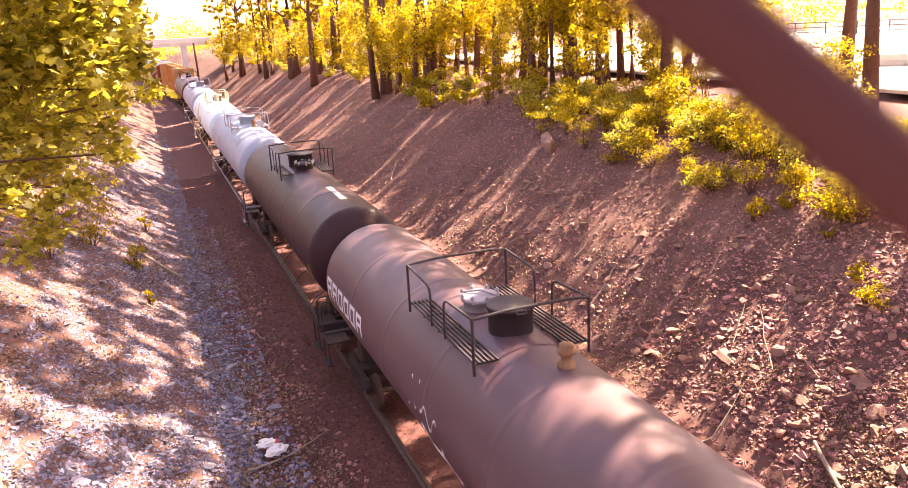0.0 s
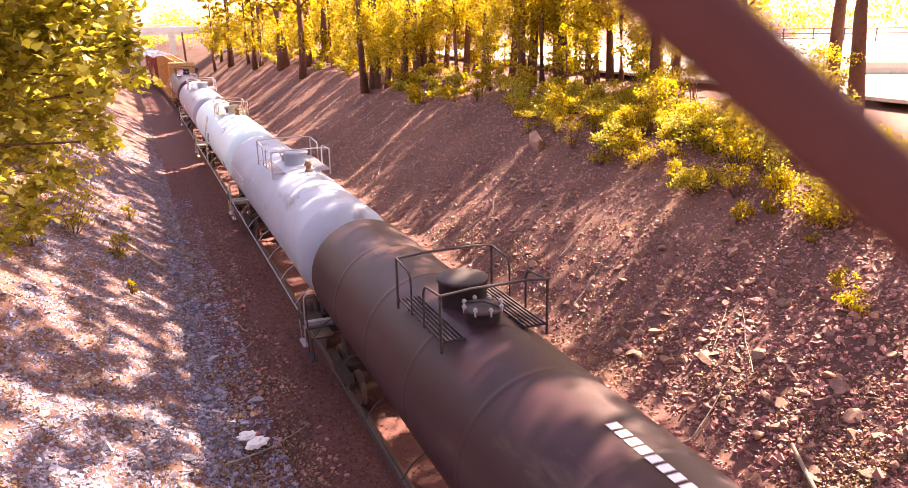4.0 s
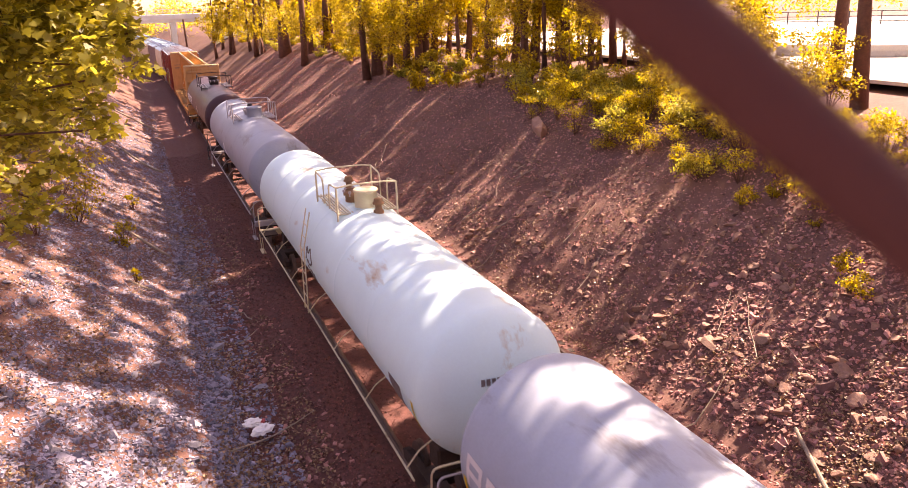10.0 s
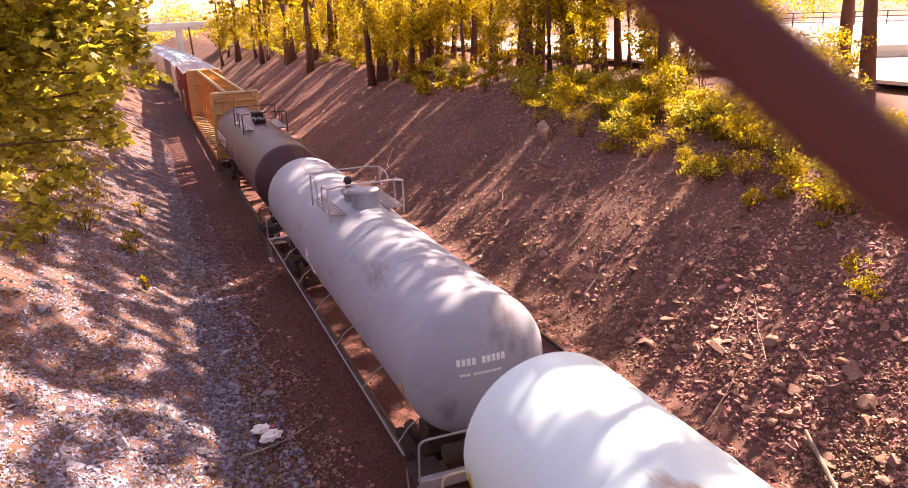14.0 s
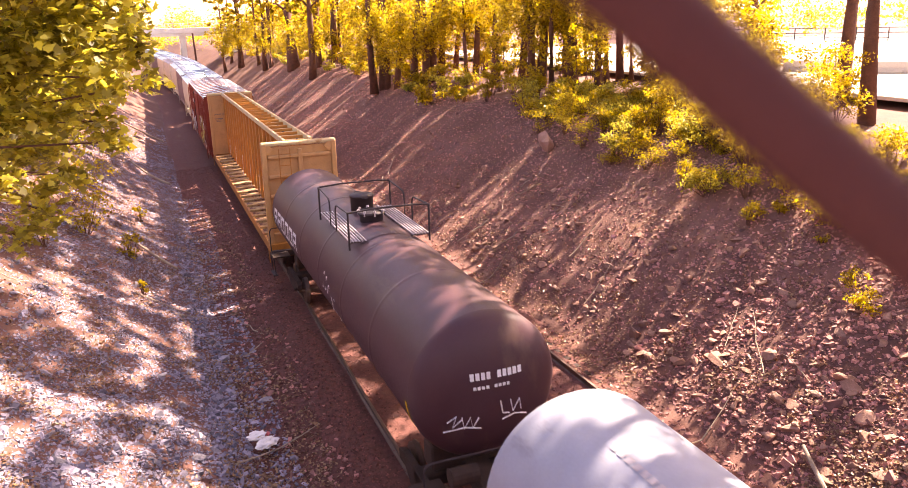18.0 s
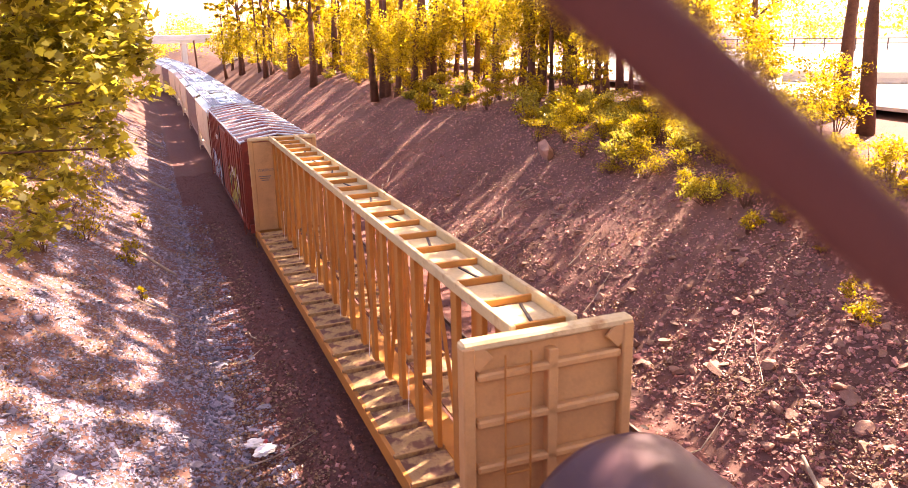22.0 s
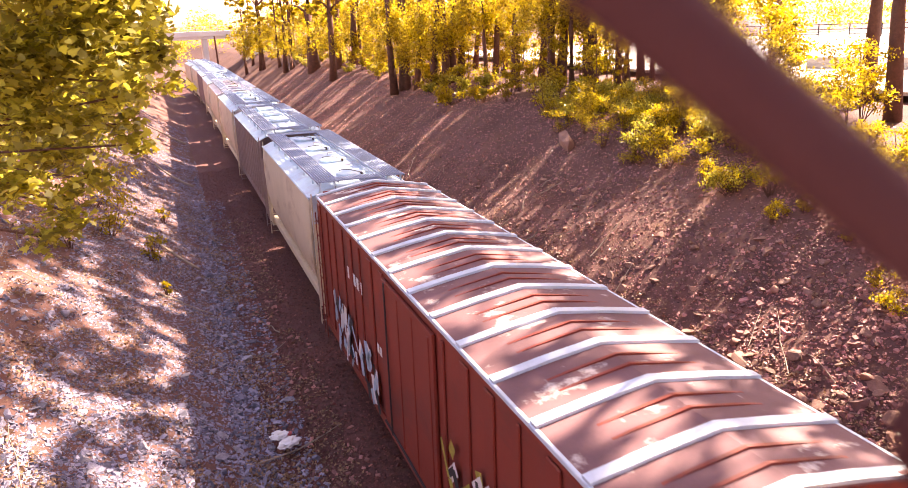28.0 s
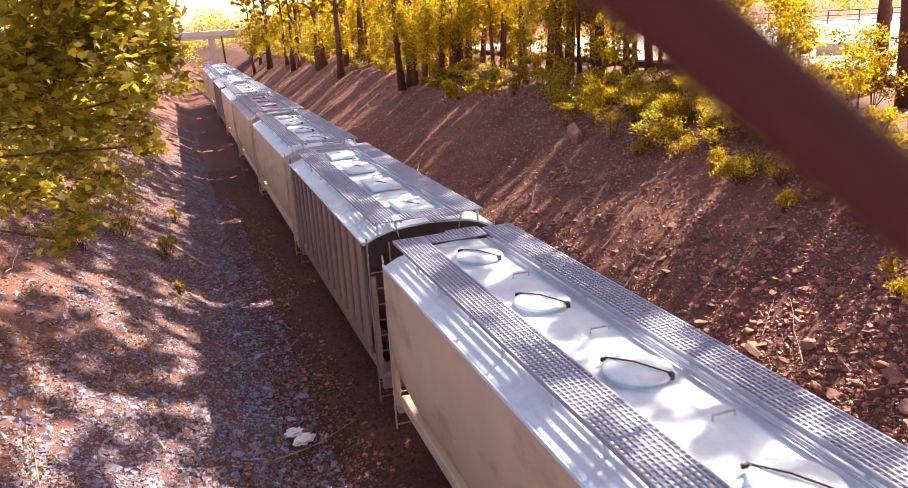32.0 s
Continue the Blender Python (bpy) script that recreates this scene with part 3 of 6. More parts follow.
    for k in range(8 if ladder else 0):
        z = 1.45 + 0.32 * k
        xr = -1.55 if z < zc + 0.3 else -1.52 + 0.2 * (z - zc - 0.3)
        tube("rung", car, iron, [(xr, lad - 0.22, z), (xr, lad + 0.22, z)], 0.013)
    half = cyl / 2 + deep + 0.35
    for e in (-1, 1):
        bm = new_bm()
        box(bm, (0, e * (half - 1.6), 1.18), (1.7, 0.5, 0.5), 0.04)
        part("saddle", bm, M_TRUCK, car)
        for sx in (-1, 1):
            block("end_step", car, M_TRUCK, (sx * 1.2, e * (half - 0.45), 1.12), (0.6, 0.75, 0.05), 0.006)
            tube("grab_iron", car, iron, [(sx * 1.45, e * (half - 0.1), 0.45), (sx * 1.48, e * (half - 0.1), 1.1), (sx * 1.48, e * (half - 0.75), 1.1), (sx * 1.45, e * (half - 0.75), 0.45)], 0.018, rounded=0.08)
            block("step_tread", car, iron, (sx * 1.45, e * (half - 0.42), 0.45), (0.16, 0.62, 0.03), 0.004)
        tube("end_rail", car, iron, [(-1.45, e * (half - 0.08), 1.1), (-1.45, e * (half - 0.02), 2.0), (1.45, e * (half - 0.02), 2.0), (1.45, e * (half - 0.08), 1.1)], 0.02, rounded=0.15)
        block("end_sill", car, iron, (0, e * (half - 0.12), 1.08), (2.9, 0.16, 0.22), 0.015)
        add_truck(car, e * (half - 1.75))
    if bottom_rail:
        for sx in (-1, 1):
            tube("running_rail", car, iron if bottom_rail is True else bottom_rail, [(sx * 1.5, -half + 0.8, 1.32), (sx * 1.5, half - 0.8, 1.32)], 0.022)
            for y in np.linspace(-half + 1.2, half - 1.2, 7):
                tube("rail_bracket", car, iron, [(sx * 1.5, y, 1.32), (sx * 1.25, y, 1.62), (sx * 0.95, y, 1.8)], 0.014)
    # brake wheel and tank at the near end
    bm = new_bm()
    rod(bm, (-0.95, -half + 0.15, 1.55), (-0.45, -half + 0.15, 1.55), 0.17, 14)
    part("air_tank", bm, M_TRUCK, car)
    bm = new_bm()
    for k in range(14):
        a, b = 2 * math.pi * k / 14, 2 * math.pi * (k + 1) / 14
        rod(bm, (0.95 + 0.25 * math.cos(a), -half, 1.7 + 0.25 * math.sin(a)), (0.95 + 0.25 * math.cos(b), -half, 1.7 + 0.25 * math.sin(b)), 0.014, 5)
    for k in range(3):
        a = 2 * math.pi * k / 3
        rod(bm, (0.95, -half, 1.7), (0.95 + 0.25 * math.cos(a), -half, 1.7 + 0.25 * math.sin(a)), 0.01, 5)
    part("brake_wheel", bm, M_TRUCK, car)
    add_ends(car, half, M_TRUCK)
    # painted marks
    if marks:
        y_far, y_near, a_lo, a_hi, mat = marks
        n = 6
        step = (y_far - y_near) / n
        for k in range(n):
            bm = new_bm()
            yb = y_far - step * k - 0.05
            ya = yb - step * 0.78
            w = 0.1
            da = (a_hi - a_lo) * 0.19
            cyl_strip(bm, r + 0.01, ya, ya + w, a_lo, a_hi)
            cyl_strip(bm, r + 0.01, yb - w, yb, a_lo, a_hi)
            cyl_strip(bm, r + 0.01, ya + w, yb - w, a_hi - da, a_hi, 2)
            if k not in (0, 1, 5):
                cyl_strip(bm, r + 0.01, ya + w, yb - w, a_lo, a_lo + da, 2)
            if k in (0, 1, 5):
                cyl_strip(bm, r + 0.01, ya + w, yb - w, (a_lo + a_hi) / 2 - da / 2, (a_lo + a_hi) / 2 + da / 2, 2)
            part("painted_mark", bm, mat, car, "block-shaped white painted mark").location = (0, 0, zc)
    if top_marks:
        y0m, y1m, a0, a1, n, mat = top_marks
        for k in range(n):
            bm = new_bm()
            ya = y0m + (y1m - y0m) * k / n
            cyl_strip(bm, r + 0.01, ya, ya + (y1m - y0m) / n * 0.7, a0, a1)
            part("painted_mark", bm, mat, car, "white painted number reduced to bars").location = (0, 0, zc)
    if side_rows:
        head_bars(car, r, cyl, deep, zc, side_rows, big_marks or M_WHITE)
    for e in (-1, 1):
        bm = new_bm()
        cyl_strip(bm, r + 0.012, e * (cyl / 2 - 0.12) - 0.05, e * (cyl / 2 - 0.12) + 0.05, -28, -5, 4)
        part("reflective_strip", bm, M_YELLOW, car, "yellow reflective strip").location = (0, 0, zc)
    for y0s, y1s, a0, a1, mat in stains:
        bm = new_bm()
        cyl_strip(bm, r + 0.009, y0s, y1s, a0, a1, 5)
        part("placard", bm, mat, car).location = (0, 0, zc)
    return car, cyl, zc, r


def scrawl(car, material, loops, r, zc, label, width=0.03):
    """A thin painted line on the tank's side: loops of (along, degrees)."""
    for pts in loops:
        bm = new_bm()
        path = []
        for y, a in pts:
            th = radians(180 - a)
            path.append(((r + 0.004) * math.cos(th), y, zc + (r + 0.004) * math.sin(th)))
        pipe(bm, bend(path, 0.08, 3), width / 2, 4)
        part("paint_scrawl", bm, material, car, label)


def head_scrawl(car, material, strokes, r, cyl, zc, width=0.03):
    """Thin painted strokes (across, up) on the near end of a tank."""
    for pts in strokes:
        path = [(x, -cyl / 2 - 0.58 * math.sqrt(max(0.05, 1 - (x * x + z * z) / (r * r))) - 0.006, zc + z) for x, z in pts]
        bm = new_bm()
        pipe(bm, path, width / 2, 4)
        part("paint_scrawl", bm, material, car, "white spray-painted scrawl")


def paint(name, base, rough=0.5, dirt_dapple=(0.12, 0.07, 0.055), at=(0.58, 0.8), var=0.12, spec=0.35):
    return surface(name, base, rough, spec=spec, var=var, scale=0.8, fine=24, bump=0.06, dirt_dapple=dirt_dapple, dirt_dapple_at=at, dirt_dapple_scale=(1.4, 0.35, 0.8))


P_TAUPE = paint("taupe_tank_paint", (0.13, 0.068, 0.076), 0.42, spec=0.35)
P_BLACK = paint("black_tank_paint", (0.045, 0.016, 0.02), 0.45, spec=0.25)
P_GREY = paint("pale_grey_tank_paint", (0.36, 0.41, 0.5))
P_WHITE = paint("white_tank_paint", (0.61, 0.82, 0.86), 0.45, (0.46, 0.27, 0.13), (0.61, 0.74), 0.05)
P_MID = paint("grey_tank_paint", (0.31, 0.33, 0.4))
P_DARK = paint("dark_tank_paint", (0.074, 0.031, 0.039), 0.45, spec=0.3)
M_CREAM = surface("cream_paint", (0.62, 0.52, 0.36), 0.5, var=0.12, scale=2, fine=25, dirt_dapple=RUST, dirt_dapple_at=(0.62, 0.75))
M_RUSTY = surface("rusty_iron", (0.3, 0.15, 0.08), 0.85, var=0.4, scale=4, fine=25, bump=0.3)
M_MARK_GREY = surface("faded_white_paint", (0.72, 0.68, 0.7), 0.6, var=0.15)
M_SIGN = surface("dull_grey_placard", (0.17, 0.14, 0.14), 0.7, var=0.35, scale=9, fine=30)


def make_tank_cars():
    rows = [(-0.55, 0.25, 0.95, 0.13, 10), (-0.5, 0.05, 0.8, 0.05, 16), (-0.5, -0.06, 0.62, 0.05, 12), (-0.5, -0.17, 0.5, 0.05, 10)]
    c, cyl, zc, r = tank_car(-60.1, 15.5, P_TAUPE, "taupe grey tank car with black walkway rails and white markings",
                             [("manway", 0.72, M_STEEL_GREY), ("housing", -0.43, M_STEEL_DARK), ("vent", -2.1, M_RUSTY)], (-1.32, 1.74), rail=(0.99, 0.66), dome_r=0.37, marks=(7.4, 4.0, -8, 12, M_WHITE))
    scrawl(c, M_MARK_GREY, [[(0.9, -10), (0.7, 18), (0.5, -8), (0.35, 20), (0.2, -5), (0.0, 6), (-0.2, -12), (-0.5, 5), (-0.7, -18)], [(0.3, -14), (-0.1, -28), (-0.6, -22), (-0.9, -36), (-1.2, -30)]], r, zc, "thin white spray-painted scrawl", 0.035)
    c, cyl, zc, r = tank_car(-43.05, 15.0, P_BLACK, "black tank car with white numbering and a small walkway",
                             [("housing", 0.75, M_STEEL_DARK), ("manway", -0.25, M_STEEL_DARK)], (-0.75, 1.45), rail=(0.95, 0.72), dome_r=0.44, side_rows=[(-0.5, 0.3, 1.0, 0.12, 11)],
                             top_marks=(-6.1, -4.05, 87, 94, 10, M_WHITE), bottom_rail=True)
    add_words(c, "CAPY  30450 US GAL", 0.085, r, cyl, zc, -0.42, 0.14)
    add_words(c, "CAPY  113 262 L", 0.085, r, cyl, zc, -0.42, 0.0)
    c, cyl, zc, r = tank_car(-26.45, 15.1, P_GREY, "pale lavender grey tank car with grey walkway rails",
                             [("manway", 0.35, M_STEEL_GREY), ("housing", -0.55, P_GREY), ("vent", -2.2, M_RUSTY)], (-1.75, 1.35), rail=(0.99, 0.65), dome_r=0.41, top_marks=(-6.2, -4.4, 84, 93, 9, M_WHITE), marks=(7.15, 3.25, -8, 12, M_MARK_GREY), side_rows=rows, rail_paint=M_STEEL_GREY, bottom_rail=True)
    c, cyl, zc, r = tank_car(-8.7, 17.2, P_WHITE, "white tank car with rust stains and worn pale rails",
                             [("vent", 1.4, M_RUSTY), ("manway", 0.02, M_RUSTY), ("housing", -0.7, M_CREAM), ("vent", -1.48, M_RUSTY)], (-1.02, 1.3), rail=(0.78, 0.62), dome_r=0.29,
                             side_rows=[(-0.4, 0.25, 0.95, 0.12, 10), (-0.35, 0.08, 0.6, 0.05, 9), (-0.35, -0.05, 0.4, 0.05, 7)], rail_paint=M_CREAM, bottom_rail=M_CREAM, big_marks=M_SIGN, ladder=True,
                             stains=((-7.6, -6.9, -30, -6, M_SIGN),))
    scrawl(c, M_SIGN, [[(0.35, -4), (0.2, 12), (0.02, 4), (-0.15, 13), (-0.35, -2), (-0.1, -8), (0.2, -4)], [(0.3, -12), (0.1, -28), (-0.05, -12), (-0.2, -28), (-0.35, -14)]], r, zc, "dark spray-painted scrawl", 0.05)
    c, cyl, zc, r = tank_car(10.25, 15.8, P_MID, "mid grey tank car with bent pipe rails",
                             [("vent", 1.83, M_STEEL_DARK), ("manway", 0.52, M_STEEL_GREY), ("housing", -0.37, P_MID)], (-0.71, 1.43), rail=(1.0, 0.63), dome_r=0.35, side_rows=rows[:2], rail_paint=M_STEEL_GREY, bottom_rail=True,
                             top_marks=(4.9, 6.4, 75, 79, 10, M_STEEL_GREY))
    scrawl(c, M_WHITE, [[(1.0, -6), (0.85, 4), (0.7, -4), (0.85, -14), (1.0, -6)], [(0.65, -22), (0.55, -8), (0.45, -24)], [(0.35, -10), (0.3, -34)], [(0.2, -14), (0.15, -38)]], r, zc, "thin white spray-painted scrawl", 0.04)
    c, cyl, zc, r = tank_car(28.75, 15.4, P_DARK, "dark brown-black tank car with grey walkway and white markings",
                             [("vent", 1.47, M_STEEL_DARK), ("housing", 0.65, M_STEEL_DARK), ("manway", -0.44, M_STEEL_DARK)], (-2.05, 1.15), rail=(0.99, 0.64), dome_r=0.3, marks=(7.0, 2.9, -10, 12, M_WHITE), rails=M_STEEL_GREY,
                             side_rows=[(-0.45, 0.35, 1.0, 0.13, 10), (-0.4, 0.18, 0.7, 0.06, 9)])
    scrawl(c, M_MARK_GREY, [[(-0.6, -6), (-0.75, 14), (-0.85, -8), (-1.0, 12), (-1.1, -8), (-1.3, 6), (-1.5, -14)], [(-1.2, -24), (-1.5, -4), (-1.65, -24), (-1.8, -2), (-1.9, -26)]], r, zc, "thin pale spray-painted scrawl")
    head_scrawl(c, M_WHITE, [[(-0.85, -0.4), (-0.7, -0.28), (-0.75, -0.5), (-0.6, -0.35)], [(-0.6, -0.3), (-0.55, -0.55), (-0.45, -0.32), (-0.4, -0.55), (-0.3, -0.35)], [(-0.9, -0.6), (-0.55, -0.52), (-0.25, -0.58)],
                             [(0.1, -0.1), (0.15, -0.35), (0.28, -0.38)], [(0.3, -0.12), (0.35, -0.36), (0.48, -0.14), (0.52, -0.36)], [(0.15, -0.48), (0.4, -0.42), (0.65, -0.5)]], r, cyl, zc)


def words_mesh(text, size):
    cu = bpy.data.curves.new("words", "FONT")
    cu.body, cu.size, cu.extrude = text, size, 0.0
    ob = bpy.data.objects.new("words", cu)
    scene.collection.objects.link(ob)
    me = bpy.data.meshes.new_from_object(ob.evaluated_get(bpy.context.evaluated_depsgraph_get()))
    bpy.data.objects.remove(ob)
    return me


def add_words(car, text, size, r, cyl, zc, x, z):
    """Readable lettering bent over the near end of a tank."""
    me = words_mesh(text, size)
    deep = 0.58
    for v in me.vertices:
        px, pz = x + v.co.x, z + v.co.y
        v.co = (px, -(cyl / 2 + deep * math.sqrt(max(0.02, 1 - (px * px + pz * pz) / (r * r))) + 0.012), pz)
    hang("lettering", me, M_WHITE, car, "white painted capacity lettering").location = (0, 0, zc)


make_tank_cars()

# ---------------------------------------------------------------- centre-beam flat car
P_ORANGE = paint("ochre_car_paint", (0.5, 0.195, 0.045), 0.6, (0.22, 0.085, 0.035), (0.52, 0.75), 0.15)
P_DECK = surface("worn_deck", (0.44, 0.27, 0.13), 0.85, var=0.25, scale=2.5, fine=20, bump=0.2, dirt_dapple=(0.17, 0.07, 0.05), dirt_dapple_at=(0.46, 0.58), dirt_dapple_scale=(2.2, 2.2, 2.2), rand=0.12)
P_BULK = surface("faded_tan_paint", (0.57, 0.3, 0.13), 0.65, var=0.15, scale=1.5, fine=20, bump=0.08, dirt_dapple=(0.4, 0.19, 0.08), dirt_dapple_at=(0.55, 0.75))
P_TOP = surface("worn_chord_top", (0.62, 0.47, 0.27), 0.8, var=0.2, scale=2, fine=20, bump=0.15, dirt_dapple=(0.4, 0.2, 0.09), dirt_dapple_at=(0.55, 0.7), dirt_dapple_scale=(2, 2, 2), rand=0.12)


def make_centre_beam():
    length, wide = 22.9, 2.72
    car = start_car("centerbeam_flat_car", "empty ochre centre-beam flat car with worn decking", 49.55, "cars of the train")
    half = length / 2
    top, deck = 4.86, 1.12
    block("side_sill", car, P_ORANGE, (-1.3, 0, 0.95), (0.1, length - 0.3, 0.34), 0.01)
    block("side_sill", car, P_ORANGE, (1.3, 0, 0.95), (0.1, length - 0.3, 0.34), 0.01)
    block("centre_sill", car, P_ORANGE, (0, 0, 0.82), (0.55, length - 0.5, 0.5), 0.02)
    n = 21
    step = (length - 1.0) / n
    for k in range(n):
        y = -half + 0.5 + step * (k + 0.5)
        for sx in (-1, 1):
            block("deck_plate", car, P_DECK, (sx * 0.82, y, deck - 0.02), (1.02, step - 0.12, 0.05), 0.006, turn=Matrix.Rotation(radians(sx * 1.5), 4, "Y"))
            block("deck_riser", car, P_DECK, (sx * 0.82, y - step / 2 + 0.03, deck + 0.02), (1.04, 0.07, 0.11), 0.008)
            tube("tie_strap", car, M_MARK_GREY, [(sx * 0.5, y + 0.1, 1.15), (sx * 0.47, y + 0.05, 1.75 + 0.5 * ((k * 7) % 3))], 0.008) if k % 3 == 1 else None
    m = 20
    stp = (length - 0.7) / m
    for k in range(m + 1):
        y = -half + 0.35 + stp * k
        for sx in (-1, 1):
            block("post", car, P_ORANGE, (sx * 0.42, y, (deck + top) / 2), (0.1, 0.26, top - deck - 0.16), 0.01)
            if k % 2 == 1 and k < m:
                a, b = Vector((sx * 0.36, y, top - 0.25)), Vector((sx * 0.36, y + stp * (1 if k % 4 == 1 else -1), deck + 0.2))
                bm = new_bm()
                d = b - a
                box(bm, (0, 0, 0), (0.03, 0.07, d.length), 0, None)
                part("brace", bm, P_ORANGE, car).matrix_basis = Matrix.Translation((a + b) / 2) @ d.to_track_quat("Z", "X").to_matrix().to_4x4()
        block("chord_cross_bar", car, P_ORANGE, (0, y, top), (0.94, 0.06, 0.12), 0.01)
        if k < m:
            block("chord_plate", car, P_TOP, (0, y + stp / 2, top - 0.07), (0.9, stp - 0.12, 0.03), 0.004)
            if k % 2 == 0:
                block("dark_bar", car, M_STEEL_DARK, (0.1, y + stp / 2, top - 0.045), (0.05, stp * 0.8, 0.03), 0.004, turn=Matrix.Rotation(radians(8 if k % 4 else -14), 4, "Z"))
    for sx in (-1, 1):
        block("chord_edge", car, P_TOP, (sx * 0.5, 0, top + 0.03), (0.1, length - 0.3, 0.2), 0.015)
    for e in (-1, 1):
        y = e * (half - 0.06)
        wall = block("bulkhead", car, P_BULK, (0, y, (deck + top) / 2 - 0.06), (wide - 0.1, 0.07, top - deck - 0.1), 0.008)
        hz = (top - deck) / 2
        for sx in (-1, 1):
            block("bulkhead_post", wall, P_BULK, (sx * (wide / 2 - 0.08), e * 0.05, 0.03), (0.18, 0.24, 2 * hz + 0.06), 0.02)
        block("bulkhead_cap", wall, P_TOP, (0, e * 0.03, hz + 0.06), (wide + 0.02, 0.24, 0.15), 0.04)
        for sx in (-1, 1):
            block("corner_gusset", wall, P_BULK, (sx * (wide / 2 - 0.24), e * 0.12, hz - 0.12), (0.3, 0.05, 0.3), 0.01, turn=Matrix.Rotation(radians(45), 4, "Y"))
        block("mid_post", wall, P_BULK, (0.02, e * 0.1, -0.05), (0.16, 0.16, 2 * hz - 0.2), 0.015)
        for k in range(5):
            block("bulkhead_rib", wall, P_BULK, (0, e * 0.1, -hz + 0.45 + 0.72 * k), (wide - 0.4, 0.16, 0.13), 0.03)
        for sx in (-0.75, -0.35):
            tube("ladder_rail", wall, P_ORANGE, [(sx, e * 0.2, -hz + 0.3), (sx, e * 0.2, hz - 0.1)], 0.016)
        for k in range(8):
            tube("rung", wall, P_ORANGE, [(-0.75, e * 0.2, -hz + 0.5 + 0.42 * k), (-0.35, e * 0.2, -hz + 0.5 + 0.42 * k)], 0.014)
        block("end_sill", car, P_ORANGE, (0, e * (half + 0.1), 0.98), (wide, 0.2, 0.4), 0.02)
        add_truck(car, e * (half - 2.0))
        tube("grab_iron", car, P_ORANGE, [(-1.38, e * (half - 0.1), 0.4), (-1.4, e * (half - 0.1), 1.0)], 0.018)
    for txt, z, sz in (("WARNING", 0.95, 0.17),):
        me = words_mesh(txt, sz)
        ob = hang("lettering", me, M_SIGN, car, "dark stencilled warning")
        ob.matrix_basis = pose(-1.1, half - 0.11, 3.3 + 0.25, 90, 0, 0)
    for k in range(3):
        block("lettering", car, M_SIGN, (-0.82, half - 0.1, 3.35 - 0.08 * k), (0.5 - 0.1 * k, 0.006, 0.035), 0)
    add_ends(car, half + 0.1, P_ORANGE)


make_centre_beam()

# ---------------------------------------------------------------- box car
P_OXIDE = paint("red_oxide_paint", (0.27, 0.04, 0.024), 0.6, (0.12, 0.035, 0.03), (0.5, 0.75), 0.18)
# the roof's pale patches are worn paint and sun dapples put into the colour
P_ROOF = surface("faded_dappled_roof_paint", (0.2, 0.088, 0.092), 0.75, var=0.2, scale=1.2, fine=18, bump=0.15, dirt_dapple=(0.6, 0.5, 0.46), dirt_dapple_at=(0.58, 0.66), dirt_dapple_scale=(1.3, 1.3, 1.3))
M_SEAM = surface("galvanised_seam", (0.56, 0.64, 0.72), 0.5, 0.2, var=0.15, scale=3, fine=30)
M_GRAF_BLUE = surface("pale_blue_spray", (0.34, 0.45, 0.58), 0.6, var=0.3, scale=4)
M_GRAF_YELLOW = surface("olive_yellow_spray", (0.42, 0.34, 0.06), 0.6, var=0.4, scale=4)
M_GRAF_DARK = surface("dark_spray", (0.03, 0.025, 0.03), 0.6, var=0.3)


def ridge_strip(bm, y0, y1, z_eave, z_top, wide, lift, thick=0.02):
    """A strip that runs from eave to eave over a low ridge."""
    xs = [-wide, -wide * 0.5, 0, wide * 0.5, wide]
    zs = [z_eave, z_eave + (z_top - z_eave) * 0.55, z_top, z_eave + (z_top - z_eave) * 0.55, z_eave]
    lo = [[bm.verts.new((x, y, z + lift)) for y in (y0, y1)] for x, z in zip(xs, zs)]
    hi = [[bm.verts.new((x, y, z + lift + thick)) for y in (y0, y1)] for x, z in zip(xs, zs)]
    for i in range(4):
        bm.faces.new((hi[i][0], hi[i + 1][0], hi[i + 1][1], hi[i][1]))
        bm.faces.new((lo[i][0], lo[i][1], lo[i + 1][1], lo[i + 1][0]))
        bm.faces.new((lo[i][0], lo[i + 1][0], hi[i + 1][0], hi[i][0]))
        bm.faces.new((lo[i][1], hi[i][1], hi[i + 1][1], lo[i + 1][1]))
    for i in (0, 4):
        bm.faces.new((lo[i][0], hi[i][0], hi[i][1], lo[i][1]))


